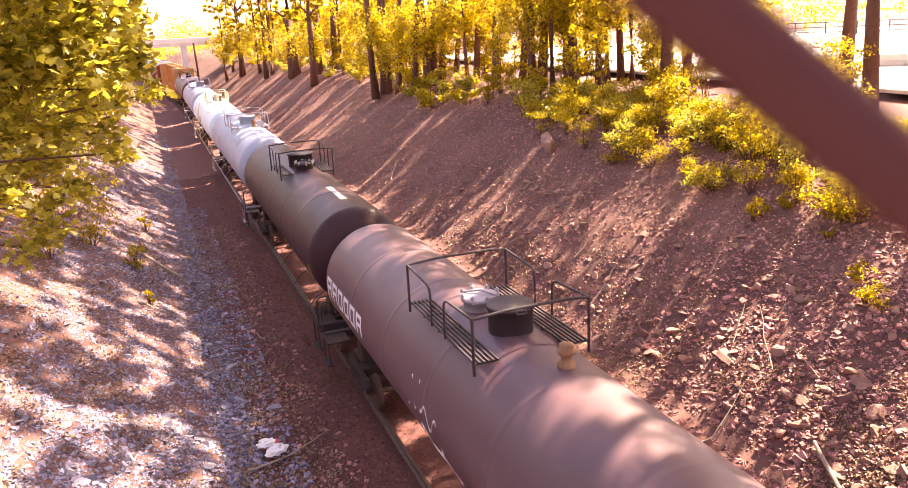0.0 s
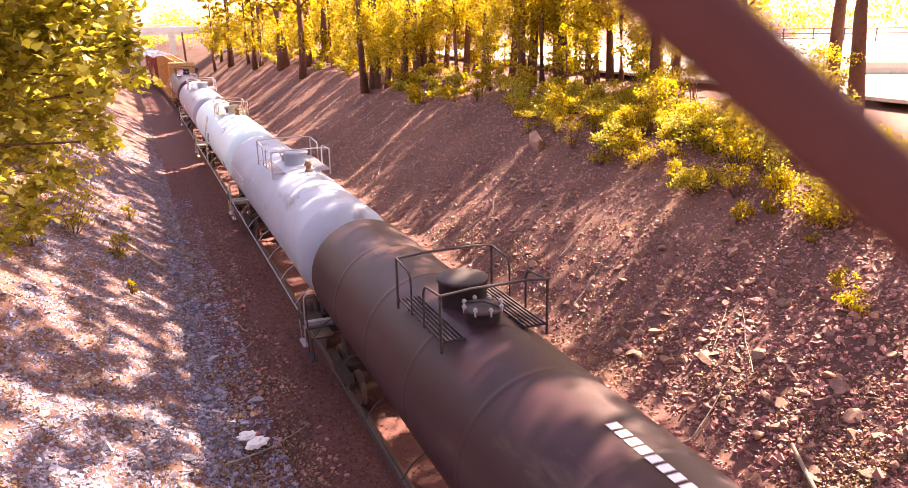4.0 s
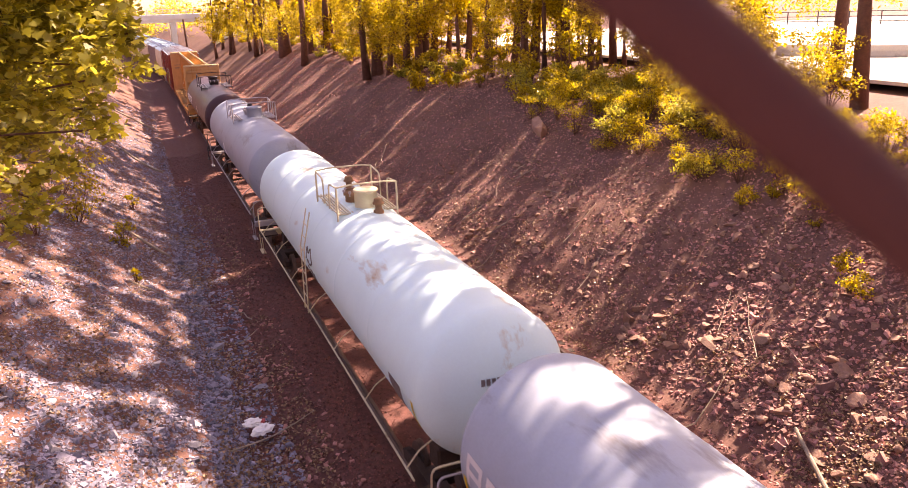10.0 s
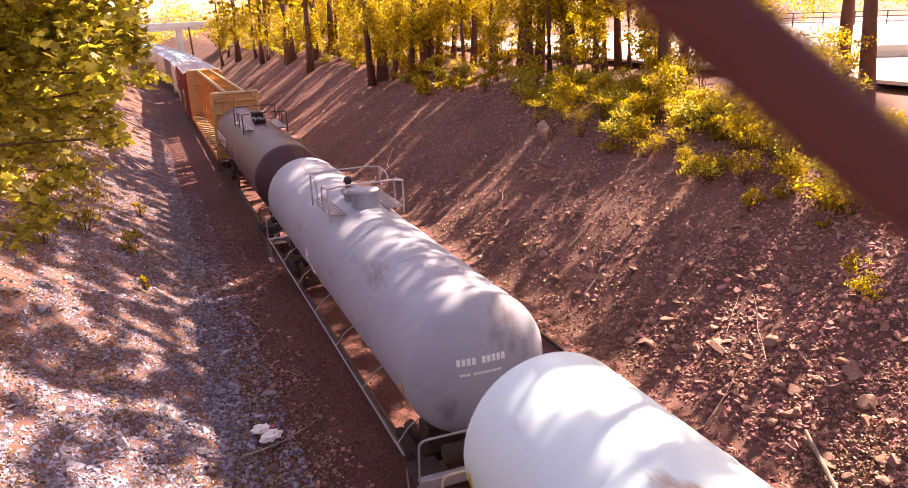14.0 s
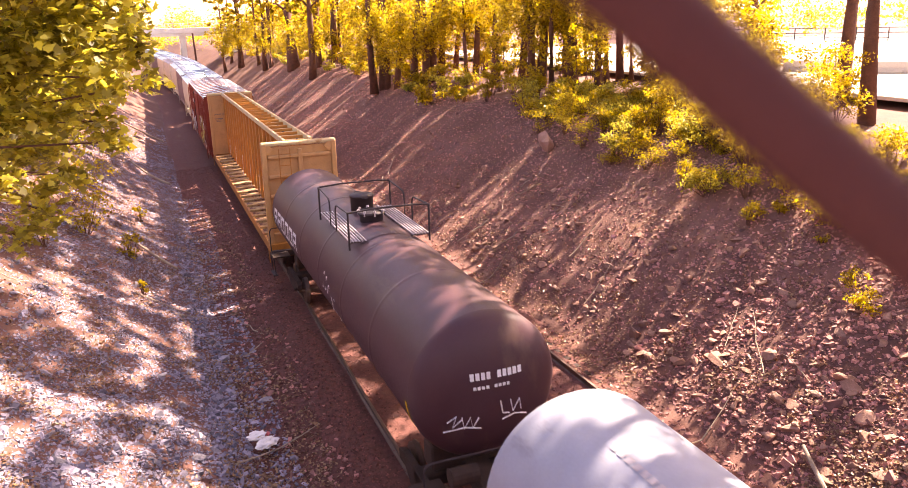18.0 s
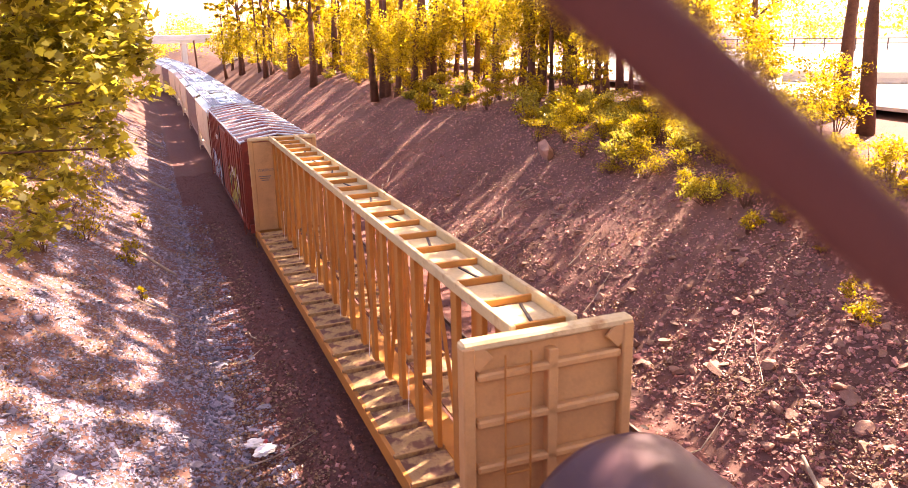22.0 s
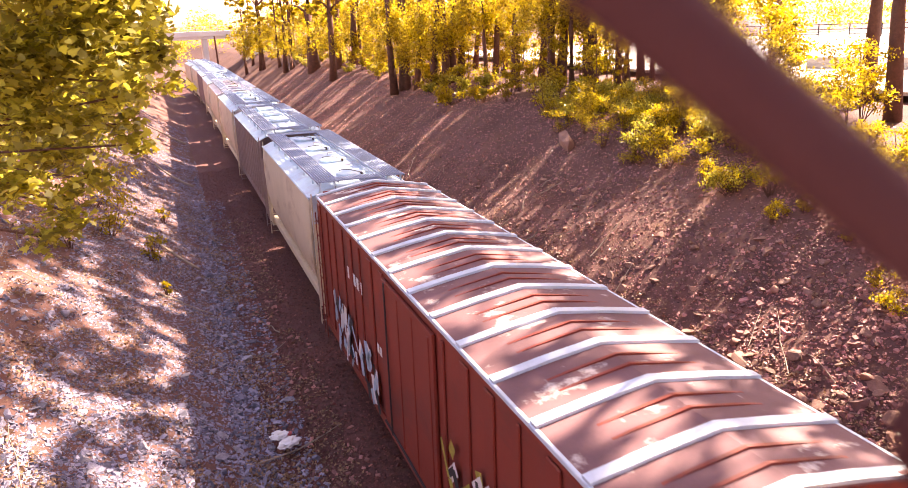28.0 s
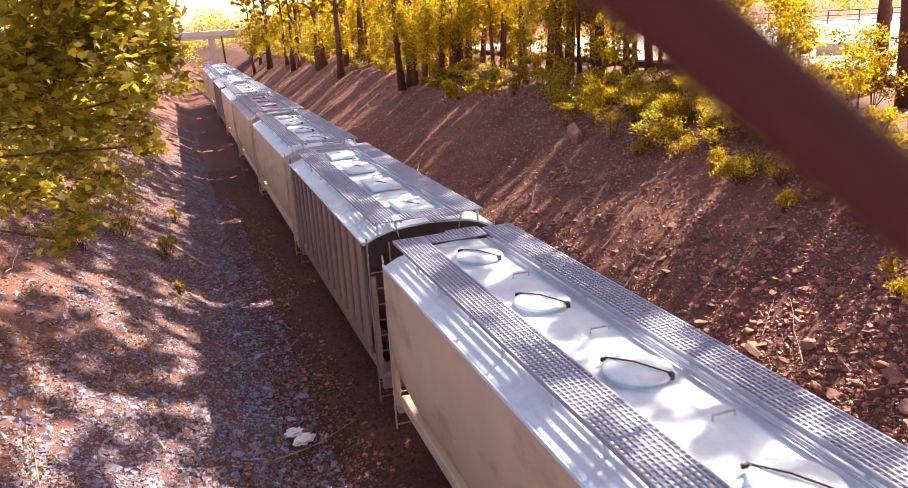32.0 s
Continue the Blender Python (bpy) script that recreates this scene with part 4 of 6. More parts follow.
def make_box_car():
    length, half_w, eave, top, floor = 15.9, 1.53, 4.6, 4.86, 1.0
    half = length / 2
    car = start_car("box_car", "rusty red box car with ribbed faded roof and graffiti", 69.95, "cars of the train")
    for sx in (-1, 1):
        wall = block("side_wall", car, P_OXIDE, (sx * (half_w - 0.05), 0, (eave + floor) / 2), (0.08, length - 0.04, eave - floor), 0.01)
        hz = (eave - floor) / 2
        block("top_plate", wall, P_OXIDE, (sx * 0.045, 0, hz - 0.07), (0.05, length, 0.14), 0.01)
        block("side_sill", wall, P_OXIDE, (sx * 0.04, 0, -hz + 0.02), (0.06, length, 0.22), 0.01)
        n = 17
        for k in range(n + 1):
            y = -half + 0.12 + (length - 0.24) * k / n
            if abs(y + 0.4) < 1.75:
                continue
            block("wall_rib", wall, P_OXIDE, (sx * 0.06, y, 0), (0.04, 0.34 if k % 3 else 0.1, 2 * hz - 0.36), 0.018)
        door = block("door", wall, P_OXIDE, (sx * 0.085, -0.4, -0.02), (0.06, 3.1, 2 * hz - 0.4), 0.01)
        for k in range(4):
            block("door_rib", door, P_OXIDE, (sx * 0.035, -1.35 + 0.9 * k, 0), (0.03, 0.07, 2 * hz - 0.6), 0.012)
        tube("door_rod", door, M_STEEL_DARK, [(sx * 0.07, 1.2, -1.6), (sx * 0.07, 1.2, 1.6)], 0.018)
        tube("door_rail", wall, M_STEEL_DARK, [(sx * 0.13, -3.8, -hz + 0.2), (sx * 0.13, 1.4, -hz + 0.2)], 0.025)
        for y, rows_n in ((half - 0.3, 9), (-half + 0.3, 9)):
            for dy in (-0.2, 0.2):
                tube("ladder_rail", wall, P_OXIDE, [(sx * 0.16, y + dy, -hz - 0.3), (sx * 0.16, y + dy, -hz + 3.2)], 0.014)
            for k in range(rows_n):
                tube("rung", wall, P_OXIDE, [(sx * 0.16, y - 0.2, -hz - 0.2 + 0.4 * k), (sx * 0.16, y + 0.2, -hz - 0.2 + 0.4 * k)], 0.012)
    for e in (-1, 1):
        end = block("end_wall", car, P_OXIDE, (0, e * (half - 0.04), (eave + floor) / 2), (2 * half_w - 0.12, 0.07, eave - floor), 0.01)
        hz = (eave - floor) / 2
        for k in range(7):
            bm = new_bm()
            pipe(bm, [(-half_w + 0.15, 0, 0), (-half_w + 0.4, e * 0.05, 0), (half_w - 0.4, e * 0.05, 0), (half_w - 0.15, 0, 0)], [0.02, 0.1, 0.1, 0.02], 8)
            part("end_rib", bm, P_OXIDE, end).location = (0, e * 0.02, -hz + 0.4 + 0.47 * k)
        block("end_gable", end, P_OXIDE, (0, 0, hz + 0.06), (2 * half_w - 0.3, 0.07, 0.16), 0.01)
        for k in range(9):
            if k != 4:
                block("lettering", end, M_WHITE, (0.35 + 0.1 * k, e * 0.14, hz - 0.28), (0.065, 0.01, 0.14), 0.0)
        block("end_sill", car, P_OXIDE, (0, e * (half + 0.06), 0.95), (2.9, 0.16, 0.36), 0.015)
        add_truck(car, e * (half - 2.3))
    block("floor_frame", car, P_OXIDE, (0, 0, 0.86), (2.7, length - 0.3, 0.24), 0.02)
    n = 13
    step = length / n
    for k in range(n):
        y = -half + step * k
        bm = new_bm()
        ridge_strip(bm, y + 0.003, y + step - 0.003, eave, top, half_w + 0.02, 0.0, 0.025)
        part("roof_panel", bm, P_ROOF, car)
        for fy in (0.36, 0.62):
            bm = new_bm()
            ridge_strip(bm, y + step * fy, y + step * fy + 0.05, eave, top, half_w - 0.2, 0.025, 0.03)
            part("roof_rib", bm, P_OXIDE, car)
    for k in range(n + 1):
        y = min(max(-half + step * k, -half + 0.09), half - 0.09)
        bm = new_bm()
        ridge_strip(bm, y - 0.085, y + 0.085, eave, top, half_w + 0.03, 0.026, 0.045)
        part("roof_seam", bm, M_SEAM, car, "pale galvanised roof seam")
    for sx in (-1, 1):
        block("roof_edge", car, M_SEAM, (sx * (half_w + 0.02), 0, eave - 0.005), (0.06, length + 0.02, 0.07), 0.01)
    # spray paint along the lower wall
    r2 = random.Random(5)
    for mat, y0, y1, z0, z1, n_s in ((M_GRAF_BLUE, 1.9, 6.2, 1.25, 2.35, 26), (M_MARK_GREY, 1.9, 6.2, 1.2, 2.3, 14), (M_GRAF_DARK, 2.0, 6.0, 1.2, 2.3, 10),
                                     (M_GRAF_YELLOW, -6.6, -2.4, 1.3, 3.0, 30), (M_GRAF_DARK, -6.5, -2.5, 1.3, 2.9, 12), (M_MARK_GREY, -6.5, -2.5, 1.3, 2.9, 10)):
        for k in range(n_s):
            bm = new_bm()
            y, z = r2.uniform(y0, y1), r2.uniform(z0, z1)
            box(bm, (-half_w - 0.075 - 0.002 * (k % 5), y, z), (0.004, r2.uniform(0.08, 0.3), r2.uniform(0.25, 0.7)), 0, Matrix.Rotation(r2.uniform(-0.9, 0.9), 4, "X"))
            part("graffiti", bm, mat, car, "sprayed graffiti stroke")
    for k in range(5):
        block("lettering", car, M_MARK_GREY, (-half_w - 0.02, 4.4 - 0.3 * k, 3.5), (0.006, 0.2, 0.28), 0)
        block("lettering", car, M_MARK_GREY, (-half_w - 0.02, 1.9 - 0.22 * k, 2.6), (0.006, 0.14, 0.2), 0)
    add_ends(car, half + 0.06, P_OXIDE)


make_box_car()

# ---------------------------------------------------------------- covered hoppers
P_CREAM = paint("cream_hopper_paint", (0.66, 0.54, 0.4), 0.55, (0.34, 0.2, 0.12), (0.55, 0.78), 0.12)
P_HGREY = paint("grey_hopper_paint", (0.34, 0.235, 0.225), 0.6, (0.2, 0.12, 0.1), (0.55, 0.78), 0.15)
P_HROOF = surface("white_roof_paint", (0.6, 0.78, 0.86), 0.5, var=0.12, scale=1.2, fine=20, bump=0.08, dirt_dapple=(0.52, 0.56, 0.62), dirt_dapple_at=(0.5, 0.7), dirt_dapple_scale=(1.2, 0.8, 1.2))
P_HROOF_DULL = surface("dull_roof_paint", (0.42, 0.36, 0.4), 0.6, var=0.2, scale=1.2, fine=20, bump=0.08, dirt_dapple=(0.62, 0.6, 0.64), dirt_dapple_at=(0.52, 0.66), dirt_dapple_scale=(0.8, 0.8, 0.8))
M_GRATE = surface("galvanised_grating", (0.34, 0.39, 0.5), 0.55, 0.2, var=0.2, scale=2, fine=40)


def grate_mesh(length, wide, fine):
    """A see-through tread: bearing bars along it and bars across."""
    def make(bm):
        nx, ny = int(wide / 0.075), int(length / fine)
        for k in range(nx + 1):
            box(bm, (-wide / 2 + wide * k / nx, 0, 0), (0.016, length, 0.035))
        for k in range(ny + 1):
            box(bm, (0, -length / 2 + length * k / ny, 0.006), (wide, 0.014, 0.024))
    return shared(("grating", length, wide, fine), make)


def hopper(middle, length, side_paint, roof_paint, curved, label, near=True):
    car = start_car("hopper_car", label, middle, "covered hopper cars of the train")
    half = length / 2
    eave, crown = 4.28, 4.6
    hw = 1.56
    if curved:
        prof = [(hw - 0.02, eave), (hw + 0.02, 3.9), (hw + 0.03, 3.2), (hw, 2.5), (hw - 0.08, 1.95), (hw - 0.22, 1.5), (hw - 0.35, 1.2)]
    else:
        prof = [(hw - 0.06, eave), (hw - 0.06, 3.0), (hw - 0.06, 1.75), (hw - 0.16, 1.2)]
    hb = half - 0.28
    for sx in (-1, 1):
        bm = new_bm()
        ys = [-hb, -hb + 0.9, hb - 0.9, hb]
        grid = []
        for i, y in enumerate(ys):
            row = []
            for k, (x, z) in enumerate(prof):
                # the ends are cut back in a curve towards the bottom
                cut = 0.0 if curved and i in (1, 2) else (0.9 * max(0.0, (3.2 - z) / 2.0) ** 1.6 if i in (0, 3) else 0.0)
                yy = y + (cut if i == 0 else -cut if i == 3 else 0)
                row.append((bm.verts.new((sx * x, yy, z)), bm.verts.new((sx * (x - 0.05), yy, z))))
            grid.append(row)
        for a, b in zip(grid, grid[1:]):
            for k in range(len(prof) - 1):
                for w in (0, 1):
                    f = bm.faces.new((a[k][w], b[k][w], b[k + 1][w], a[k + 1][w]))
                    f.smooth = curved
        for row in (grid[0], grid[-1]):
            for k in range(len(prof) - 1):
                bm.faces.new((row[k][0], row[k + 1][0], row[k + 1][1], row[k][1]))
        bmesh.ops.recalc_face_normals(bm, faces=bm.faces)
        wall = part("side_wall", bm, side_paint, car)
        if not curved:
            for k in range(13):
                y = -hb + 0.3 + (2 * hb - 0.6) * k / 12
                block("wall_rib", wall, side_paint, (sx * (hw - 0.02), y, 3.0), (0.09, 0.11, 2.6), 0.02)
        block("side_sill", car, side_paint, (sx * (hw - 0.25), 0, 1.15), (0.16, 2 * hb + 0.3, 0.28), 0.02)
        tube("eave_rail", car, roof_paint, [(sx * hw, -hb, eave + 0.01), (sx * hw, hb, eave + 0.01)], 0.035)
    # roof
    xs = [-hw, -1.25, -0.9, -0.45, 0, 0.45, 0.9, 1.25, hw]
    zs = [eave, eave + 0.15, eave + 0.25, crown - 0.03, crown, crown - 0.03, eave + 0.25, eave + 0.15, eave]
    bm = new_bm()
    ends = []
    for y in (-hb, hb):
        ends.append([(bm.verts.new((x, y, z)), bm.verts.new((x, y, z - 0.05))) for x, z in zip(xs, zs)])
    for k in range(len(xs) - 1):
        bm.faces.new((ends[0][k][0], ends[0][k + 1][0], ends[1][k + 1][0], ends[1][k][0]))
        bm.faces.new((ends[0][k][1], ends[1][k][1], ends[1][k + 1][1], ends[0][k + 1][1]))
        for e in ends:
            bm.faces.new((e[k][0], e[k][1], e[k + 1][1], e[k + 1][0]))
    bmesh.ops.recalc_face_normals(bm, faces=bm.faces)
    part("roof", bm, roof_paint, car)
    # end panels, arched at the top, with slope sheets below
    for e in (-1, 1):
        bm = new_bm()
        lo = 3.15 if curved else 2.9
        outer = [bm.verts.new((x, e * (hb - 0.01), z - 0.02)) for x, z in zip(xs, zs)]
        base = [bm.verts.new((x, e * (hb - 0.01), lo)) for x in (hw - 0.05, -hw + 0.05)]
        bm.faces.new(outer + base)
        slope = [bm.verts.new((x, e * (hb - 1.9), 1.5)) for x in (hw - 0.2, -hw + 0.2)]
        bm.faces.new((base[0], base[1], slope[1], slope[0]))
        bmesh.ops.solidify(bm, geom=bm.faces[:], thickness=0.03)
        part("end_panel", bm, M_WHITE if curved else side_paint, car)
        for sx in (-1, 1):
            block("corner_post", car, side_paint, (sx * (hw - 0.12), e * (half - 0.1), 2.3), (0.12, 0.1, 2.5), 0.015)
            for k in range(9):
                tube("rung", car, side_paint, [(sx * (hw - 0.05), e * (half - 0.08), 0.6 + 0.38 * k), (sx * (hw - 0.55), e * (half - 0.08), 0.6 + 0.38 * k)], 0.014)
            tube("ladder_rail", car, side_paint, [(sx * (hw - 0.55), e * (half - 0.08), 0.6), (sx * (hw - 0.55), e * (half - 0.08), 4.3)], 0.02)
            tube("ladder_rail", car, side_paint, [(sx * (hw - 0.04), e * (half - 0.08), 0.5), (sx * (hw - 0.04), e * (half - 0.08), 4.45)], 0.02)
        block("end_platform", car, side_paint, (0, e * (half - 0.3), 1.15), (2.8, 0.7, 0.06), 0.008)
        block("end_sill", car, side_paint, (0, e * half, 1.0), (2.9, 0.14, 0.34), 0.015)
        block("stub_sill", car, side_paint, (0, e * (half - 1.4), 1.0), (0.5, 2.8, 0.35), 0.02)
        add_truck(car, e * (half - 1.75))
        for k in range(10):
            if k != 4:
                block("lettering", car, M_SIGN, (0.55 + 0.08 * (k % 5), e * (hb + 0.02), 4.2 - 0.18 * (k // 5)), (0.055, 0.006, 0.12), 0)
    # discharge hoppers under the body
    for y in ((-half * 0.33, half * 0.33)):
        bm = new_bm()
        bmesh.ops.create_cone(bm, cap_ends=True, segments=4, radius1=0.5, radius2=1.9, depth=1.0, matrix=Matrix.Translation((0, y, 1.15)) @ Matrix.Rotation(radians(45), 4, "Z"))
        part("outlet_hopper", bm, side_paint, car)
    # running boards
    top = 4.74
    m_sec = 4
    sec = (2 * hb + 0.3) / m_sec
    for sx in (-1, 1):
        for k in range(m_sec):
            y = -hb - 0.15 + sec * (k + 0.5)
            hang("running_board", grate_mesh(round(sec - 0.03, 3), 0.6, 0.09 if near else 0.3), M_GRATE, car, m=pose(sx * 0.98, y, top))
            for xe in (0.68, 1.28):
                block("board_edge", car, M_GRATE, (sx * xe, y, top - 0.02), (0.03, sec - 0.01, 0.07), 0.004)
            for dy in (-sec / 2 + 0.15, 0):
                block("board_bracket", car, roof_paint, (sx * 1.2, y + dy, top - 0.17), (0.05, 0.06, 0.3), 0.004)
                block("board_bracket", car, roof_paint, (sx * 0.78, y + dy, top - 0.1), (0.05, 0.06, 0.14), 0.004)
        tube("coaming_rail", car, M_GRATE, [(sx * 0.6, -hb + 0.3, crown + 0.05), (sx * 0.6, hb - 0.3, crown + 0.05)], 0.028)
    for e in (-1, 1):
        hang("end_board", grate_mesh(0.5, 1.35, 0.09 if near else 0.25), M_GRATE, car, m=pose(-0.12, e * (hb - 0.12), top))
        hang("end_board", grate_mesh(0.45, 0.7, 0.09 if near else 0.25), M_GRATE, car, m=pose(0.3, e * (hb + 0.24), top - 0.05))
        for x in (-0.8, 0.8):
            tube("board_strut", car, M_GRATE, [(x, e * (hb + 0.02), top), (x * 0.9, e * (hb - 0.02), eave + 0.05)], 0.02)
    # hatches
    n_h = 4
    for k in range(n_h):
        y = -hb + 2 * hb * (k + 0.5) / n_h
        bm = new_bm()
        if curved:
            turned(bm, [(0.42, -0.03), (0.42, 0.04), (0.45, 0.04), (0.45, 0.07), (0.4, 0.09), (0, 0.12)], 28)
        else:
            box(bm, (0, 0, 0.07), (0.85, 1.25, 0.12), 0.03)
        lid = part("hatch", bm, roof_paint, car)
        lid.location = (0, y, crown)
        tube("hatch_bar", lid, M_STEEL_DARK, [(-0.2, 0.42, 0.09), (-0.02, 0.05, 0.15), (0.24, -0.34, 0.11)], 0.011)
        block("hatch_latch", lid, M_STEEL_DARK, (0.26, -0.36, 0.07), (0.07, 0.07, 0.1), 0.01)
        block("hatch_latch", lid, M_STEEL_DARK, (-0.22, 0.44, 0.06), (0.1, 0.05, 0.06), 0.01)
        if k:
            tube("roof_loop", car, M_STEEL_GREY, [(0.1, y - hb / n_h, crown), (0.1, y - hb / n_h, crown + 0.07), (0.4, y - hb / n_h, crown + 0.07), (0.4, y - hb / n_h, crown)], 0.014)
    add_ends(car, half, side_paint)
    return car


def make_hoppers():
    hopper(84.7, 11.5, P_CREAM, P_HROOF, True, "cream covered hopper with curved sides and a white roof")
    hopper(97.6, 11.8, P_HGREY, P_HROOF, False, "grey ribbed covered hopper with a pale roof and flat hatches")
    hopper(110.6, 11.9, P_CREAM, P_HROOF, True, "cream covered hopper with curved sides and a white roof", False)
    hopper(123.2, 11.6, P_CREAM, P_HROOF_DULL, True, "cream covered hopper with a dull weathered roof", False)
    hopper(135.8, 11.6, P_CREAM, P_HROOF, True, "cream covered hopper with curved sides and a white roof", False)
    hopper(148.4, 11.6, P_HGREY, P_HROOF, False, "grey ribbed covered hopper with a pale roof", False)
    hopper(161.0, 11.6, P_CREAM, P_HROOF, True, "cream covered hopper with curved sides and a white roof", False)
    hopper(173.6, 11.6, P_CREAM, P_HROOF, True, "cream covered hopper with curved sides and a white roof", False)


make_hoppers()


def car_pose(s):
    x, y, th = on_line(s, TRACK)
    return pose(x, y, 0, 0, 0, -math.degrees(th))


def motions():
    """The train comes towards the lens and passes under it; its wheels roll."""
    for car, middle in MOVING:
        walk(car, [(t, car_pose(middle - travelled(t))) for t in np.arange(0, 32.5, 1.0)])
    for wheel, at in WHEELS:
        rows = [(t, Matrix.Translation(at) @ Matrix.Rotation(travelled(t) / 0.42, 4, "X")) for t in np.arange(0, 32.05, 0.1)]
        walk(wheel, rows)

# ---------------------------------------------------------------- trees and bushes
LEAF_PLAIN = np.array([(0, -0.5, 0), (0.3, -0.05, 0.06), (0, 0.55, -0.04), (-0.3, -0.05, 0.06)])
_a = [(0, -0.42), (0.16, -0.3), (0.46, -0.32), (0.33, -0.1), (0.56, 0.12), (0.26, 0.14), (0.2, 0.3), (0.0, 0.6), (-0.2, 0.3), (-0.26, 0.14), (-0.56, 0.12), (-0.33, -0.1), (-0.46, -0.32), (-0.16, -0.3)]
LEAF_MAPLE = np.array([(x, y, 0.05 - 0.25 * x * x - 0.1 * y * y) for x, y in _a])


def leaf_points(blobs, n, hollow=0.45):
    """Spots for n leaves in blobs (x, y, z, rx, ry, rz), more of them towards each blob's skin."""
    b = np.array(blobs, dtype=float)
    w = b[:, 3] * b[:, 4] * b[:, 5]
    pick = rng.choice(len(b), n, p=w / w.sum())
    d = rng.normal(0, 1, (n, 3))
    d /= np.linalg.norm(d, axis=1)[:, None]
    rad = rng.uniform(0, 1, (n, 1)) ** hollow * rng.uniform(0.75, 1.15, (n, 1))
    return b[pick, :3] + d * rad * b[pick, 3:]


def leaves(name, pts, size, material, parent, shape=LEAF_PLAIN, tilt=0.75, label=""):
    n, k = len(pts), len(shape)
    sz = rng.uniform(size[0], size[1], (n, 1, 1))
    v = np.einsum("nij,nkj->nki", turns(n, tilt), shape[None] * sz) + pts[:, None]
    me = mesh_of(name, v.reshape(-1, 3), np.arange(n * k).reshape(n, k), material)
    return hang(name, me, None, parent, label)


def trunk_mesh(bm, pts, radii, sides=9):
    pipe(bm, pts, list(radii), sides)
    for f in bm.faces:
        f.smooth = len(f.verts) == 4


def make_tree(s, q, dia, tall, rnd, lean=0.0, low=3.0, spread=2.6, n_leaf=2600, leaf=(0.11, 0.2), material=None, fork=False, name="tree", label="", blobs_n=20, crown_shift=(0, 0), upper=1.0):
    x, y, _ = on_line(s, q)
    z = height(s, q) - 0.15
    tree = tagged(new(name), label or "tall leafy tree with a dark trunk on the bank top", "tree", "trees along the cutting")
    tree.location = (x, y, z)
    r = dia / 2
    stems = [(0.0, 0.0)] if not fork else [(-0.28, -0.1), (0.32, 0.15)]
    tips = []
    for fx, fy in stems:
        bm = new_bm()
        pts, rad = [], []
        for k in range(9):
            t = k / 8
            pts.append((lean * tall * t + fx * (1 + 3.5 * t) + rnd.uniform(-0.06, 0.06) * tall * 0.1, fy * (1 + 2 * t) + rnd.uniform(-0.05, 0.05) * tall * 0.1, tall * 0.9 * t))
            rad.append(r * (1.35 if k == 0 else 1 - 0.85 * t) * (0.75 if fork else 1))
        trunk_mesh(bm, pts, rad)
        part("trunk", bm, M_BARK, tree)
        for k in range(6):
            t = rnd.uniform(0.3, 0.85)
            a = rnd.uniform(0, 2 * math.pi)
            i = int(t * 8)
            p0 = Vector(pts[i])
            ln = rnd.uniform(1.2, spread)
            p1 = p0 + Vector((math.cos(a) * ln * 0.5, math.sin(a) * ln * 0.5, ln * 0.45))
            p2 = p0 + Vector((math.cos(a) * ln, math.sin(a) * ln, ln * 0.6))
            bm = new_bm()
            trunk_mesh(bm, [p0, p1, p2], [r * 0.35 * (1 - t * 0.5), r * 0.22, 0.015], 6)
            part("limb", bm, M_BARK, tree)
            tips.append(p2)
    def ring(n, h0, h1, grow, drape=0.6):
        out = []
        for k in range(n):
            h = rnd.uniform(h0, h1)
            f = (h - low) / max(1.0, tall - low)
            reach = spread * (0.6 + 0.6 * math.sin(math.pi * min(1, f * 0.85 + 0.15)))
            a = rnd.uniform(0, 2 * math.pi)
            d = reach * rnd.uniform(0.1, 1.0)
            b = rnd.uniform(0.5, 1.0) * grow
            out.append((lean * h + d * math.cos(a) + crown_shift[0], d * math.sin(a) + crown_shift[1], h, b, b, b * drape))
        return out
    split = min(tall, low + 2.8)
    start = max(split, 13.5) if upper > 1.0 and 28 < s < 75 else max(split, 9.5) if upper > 1.0 and s < 50 else split
    fine = ring(blobs_n, low, split, 0.4 + 0.1 * spread, 1.9) + [(p.x, p.y, p.z, 0.6, 0.6, 0.4) for p in tips if low < p.z < split]
    leaves("lower_crown", leaf_points(fine, n_leaf), leaf, material or M_LEAF_RIGHT, tree)
    if tall > start + 2:
        high = ring(int(blobs_n * upper * 2.2), start, tall * 1.05, 0.42 + 0.05 * spread)
        leaves("upper_crown", leaf_points(high, int(n_leaf * 0.62 * upper), 0.7), (0.26, 0.5) if s < 55 else (0.36, 0.66), material or M_LEAF_RIGHT, tree)
    return tree


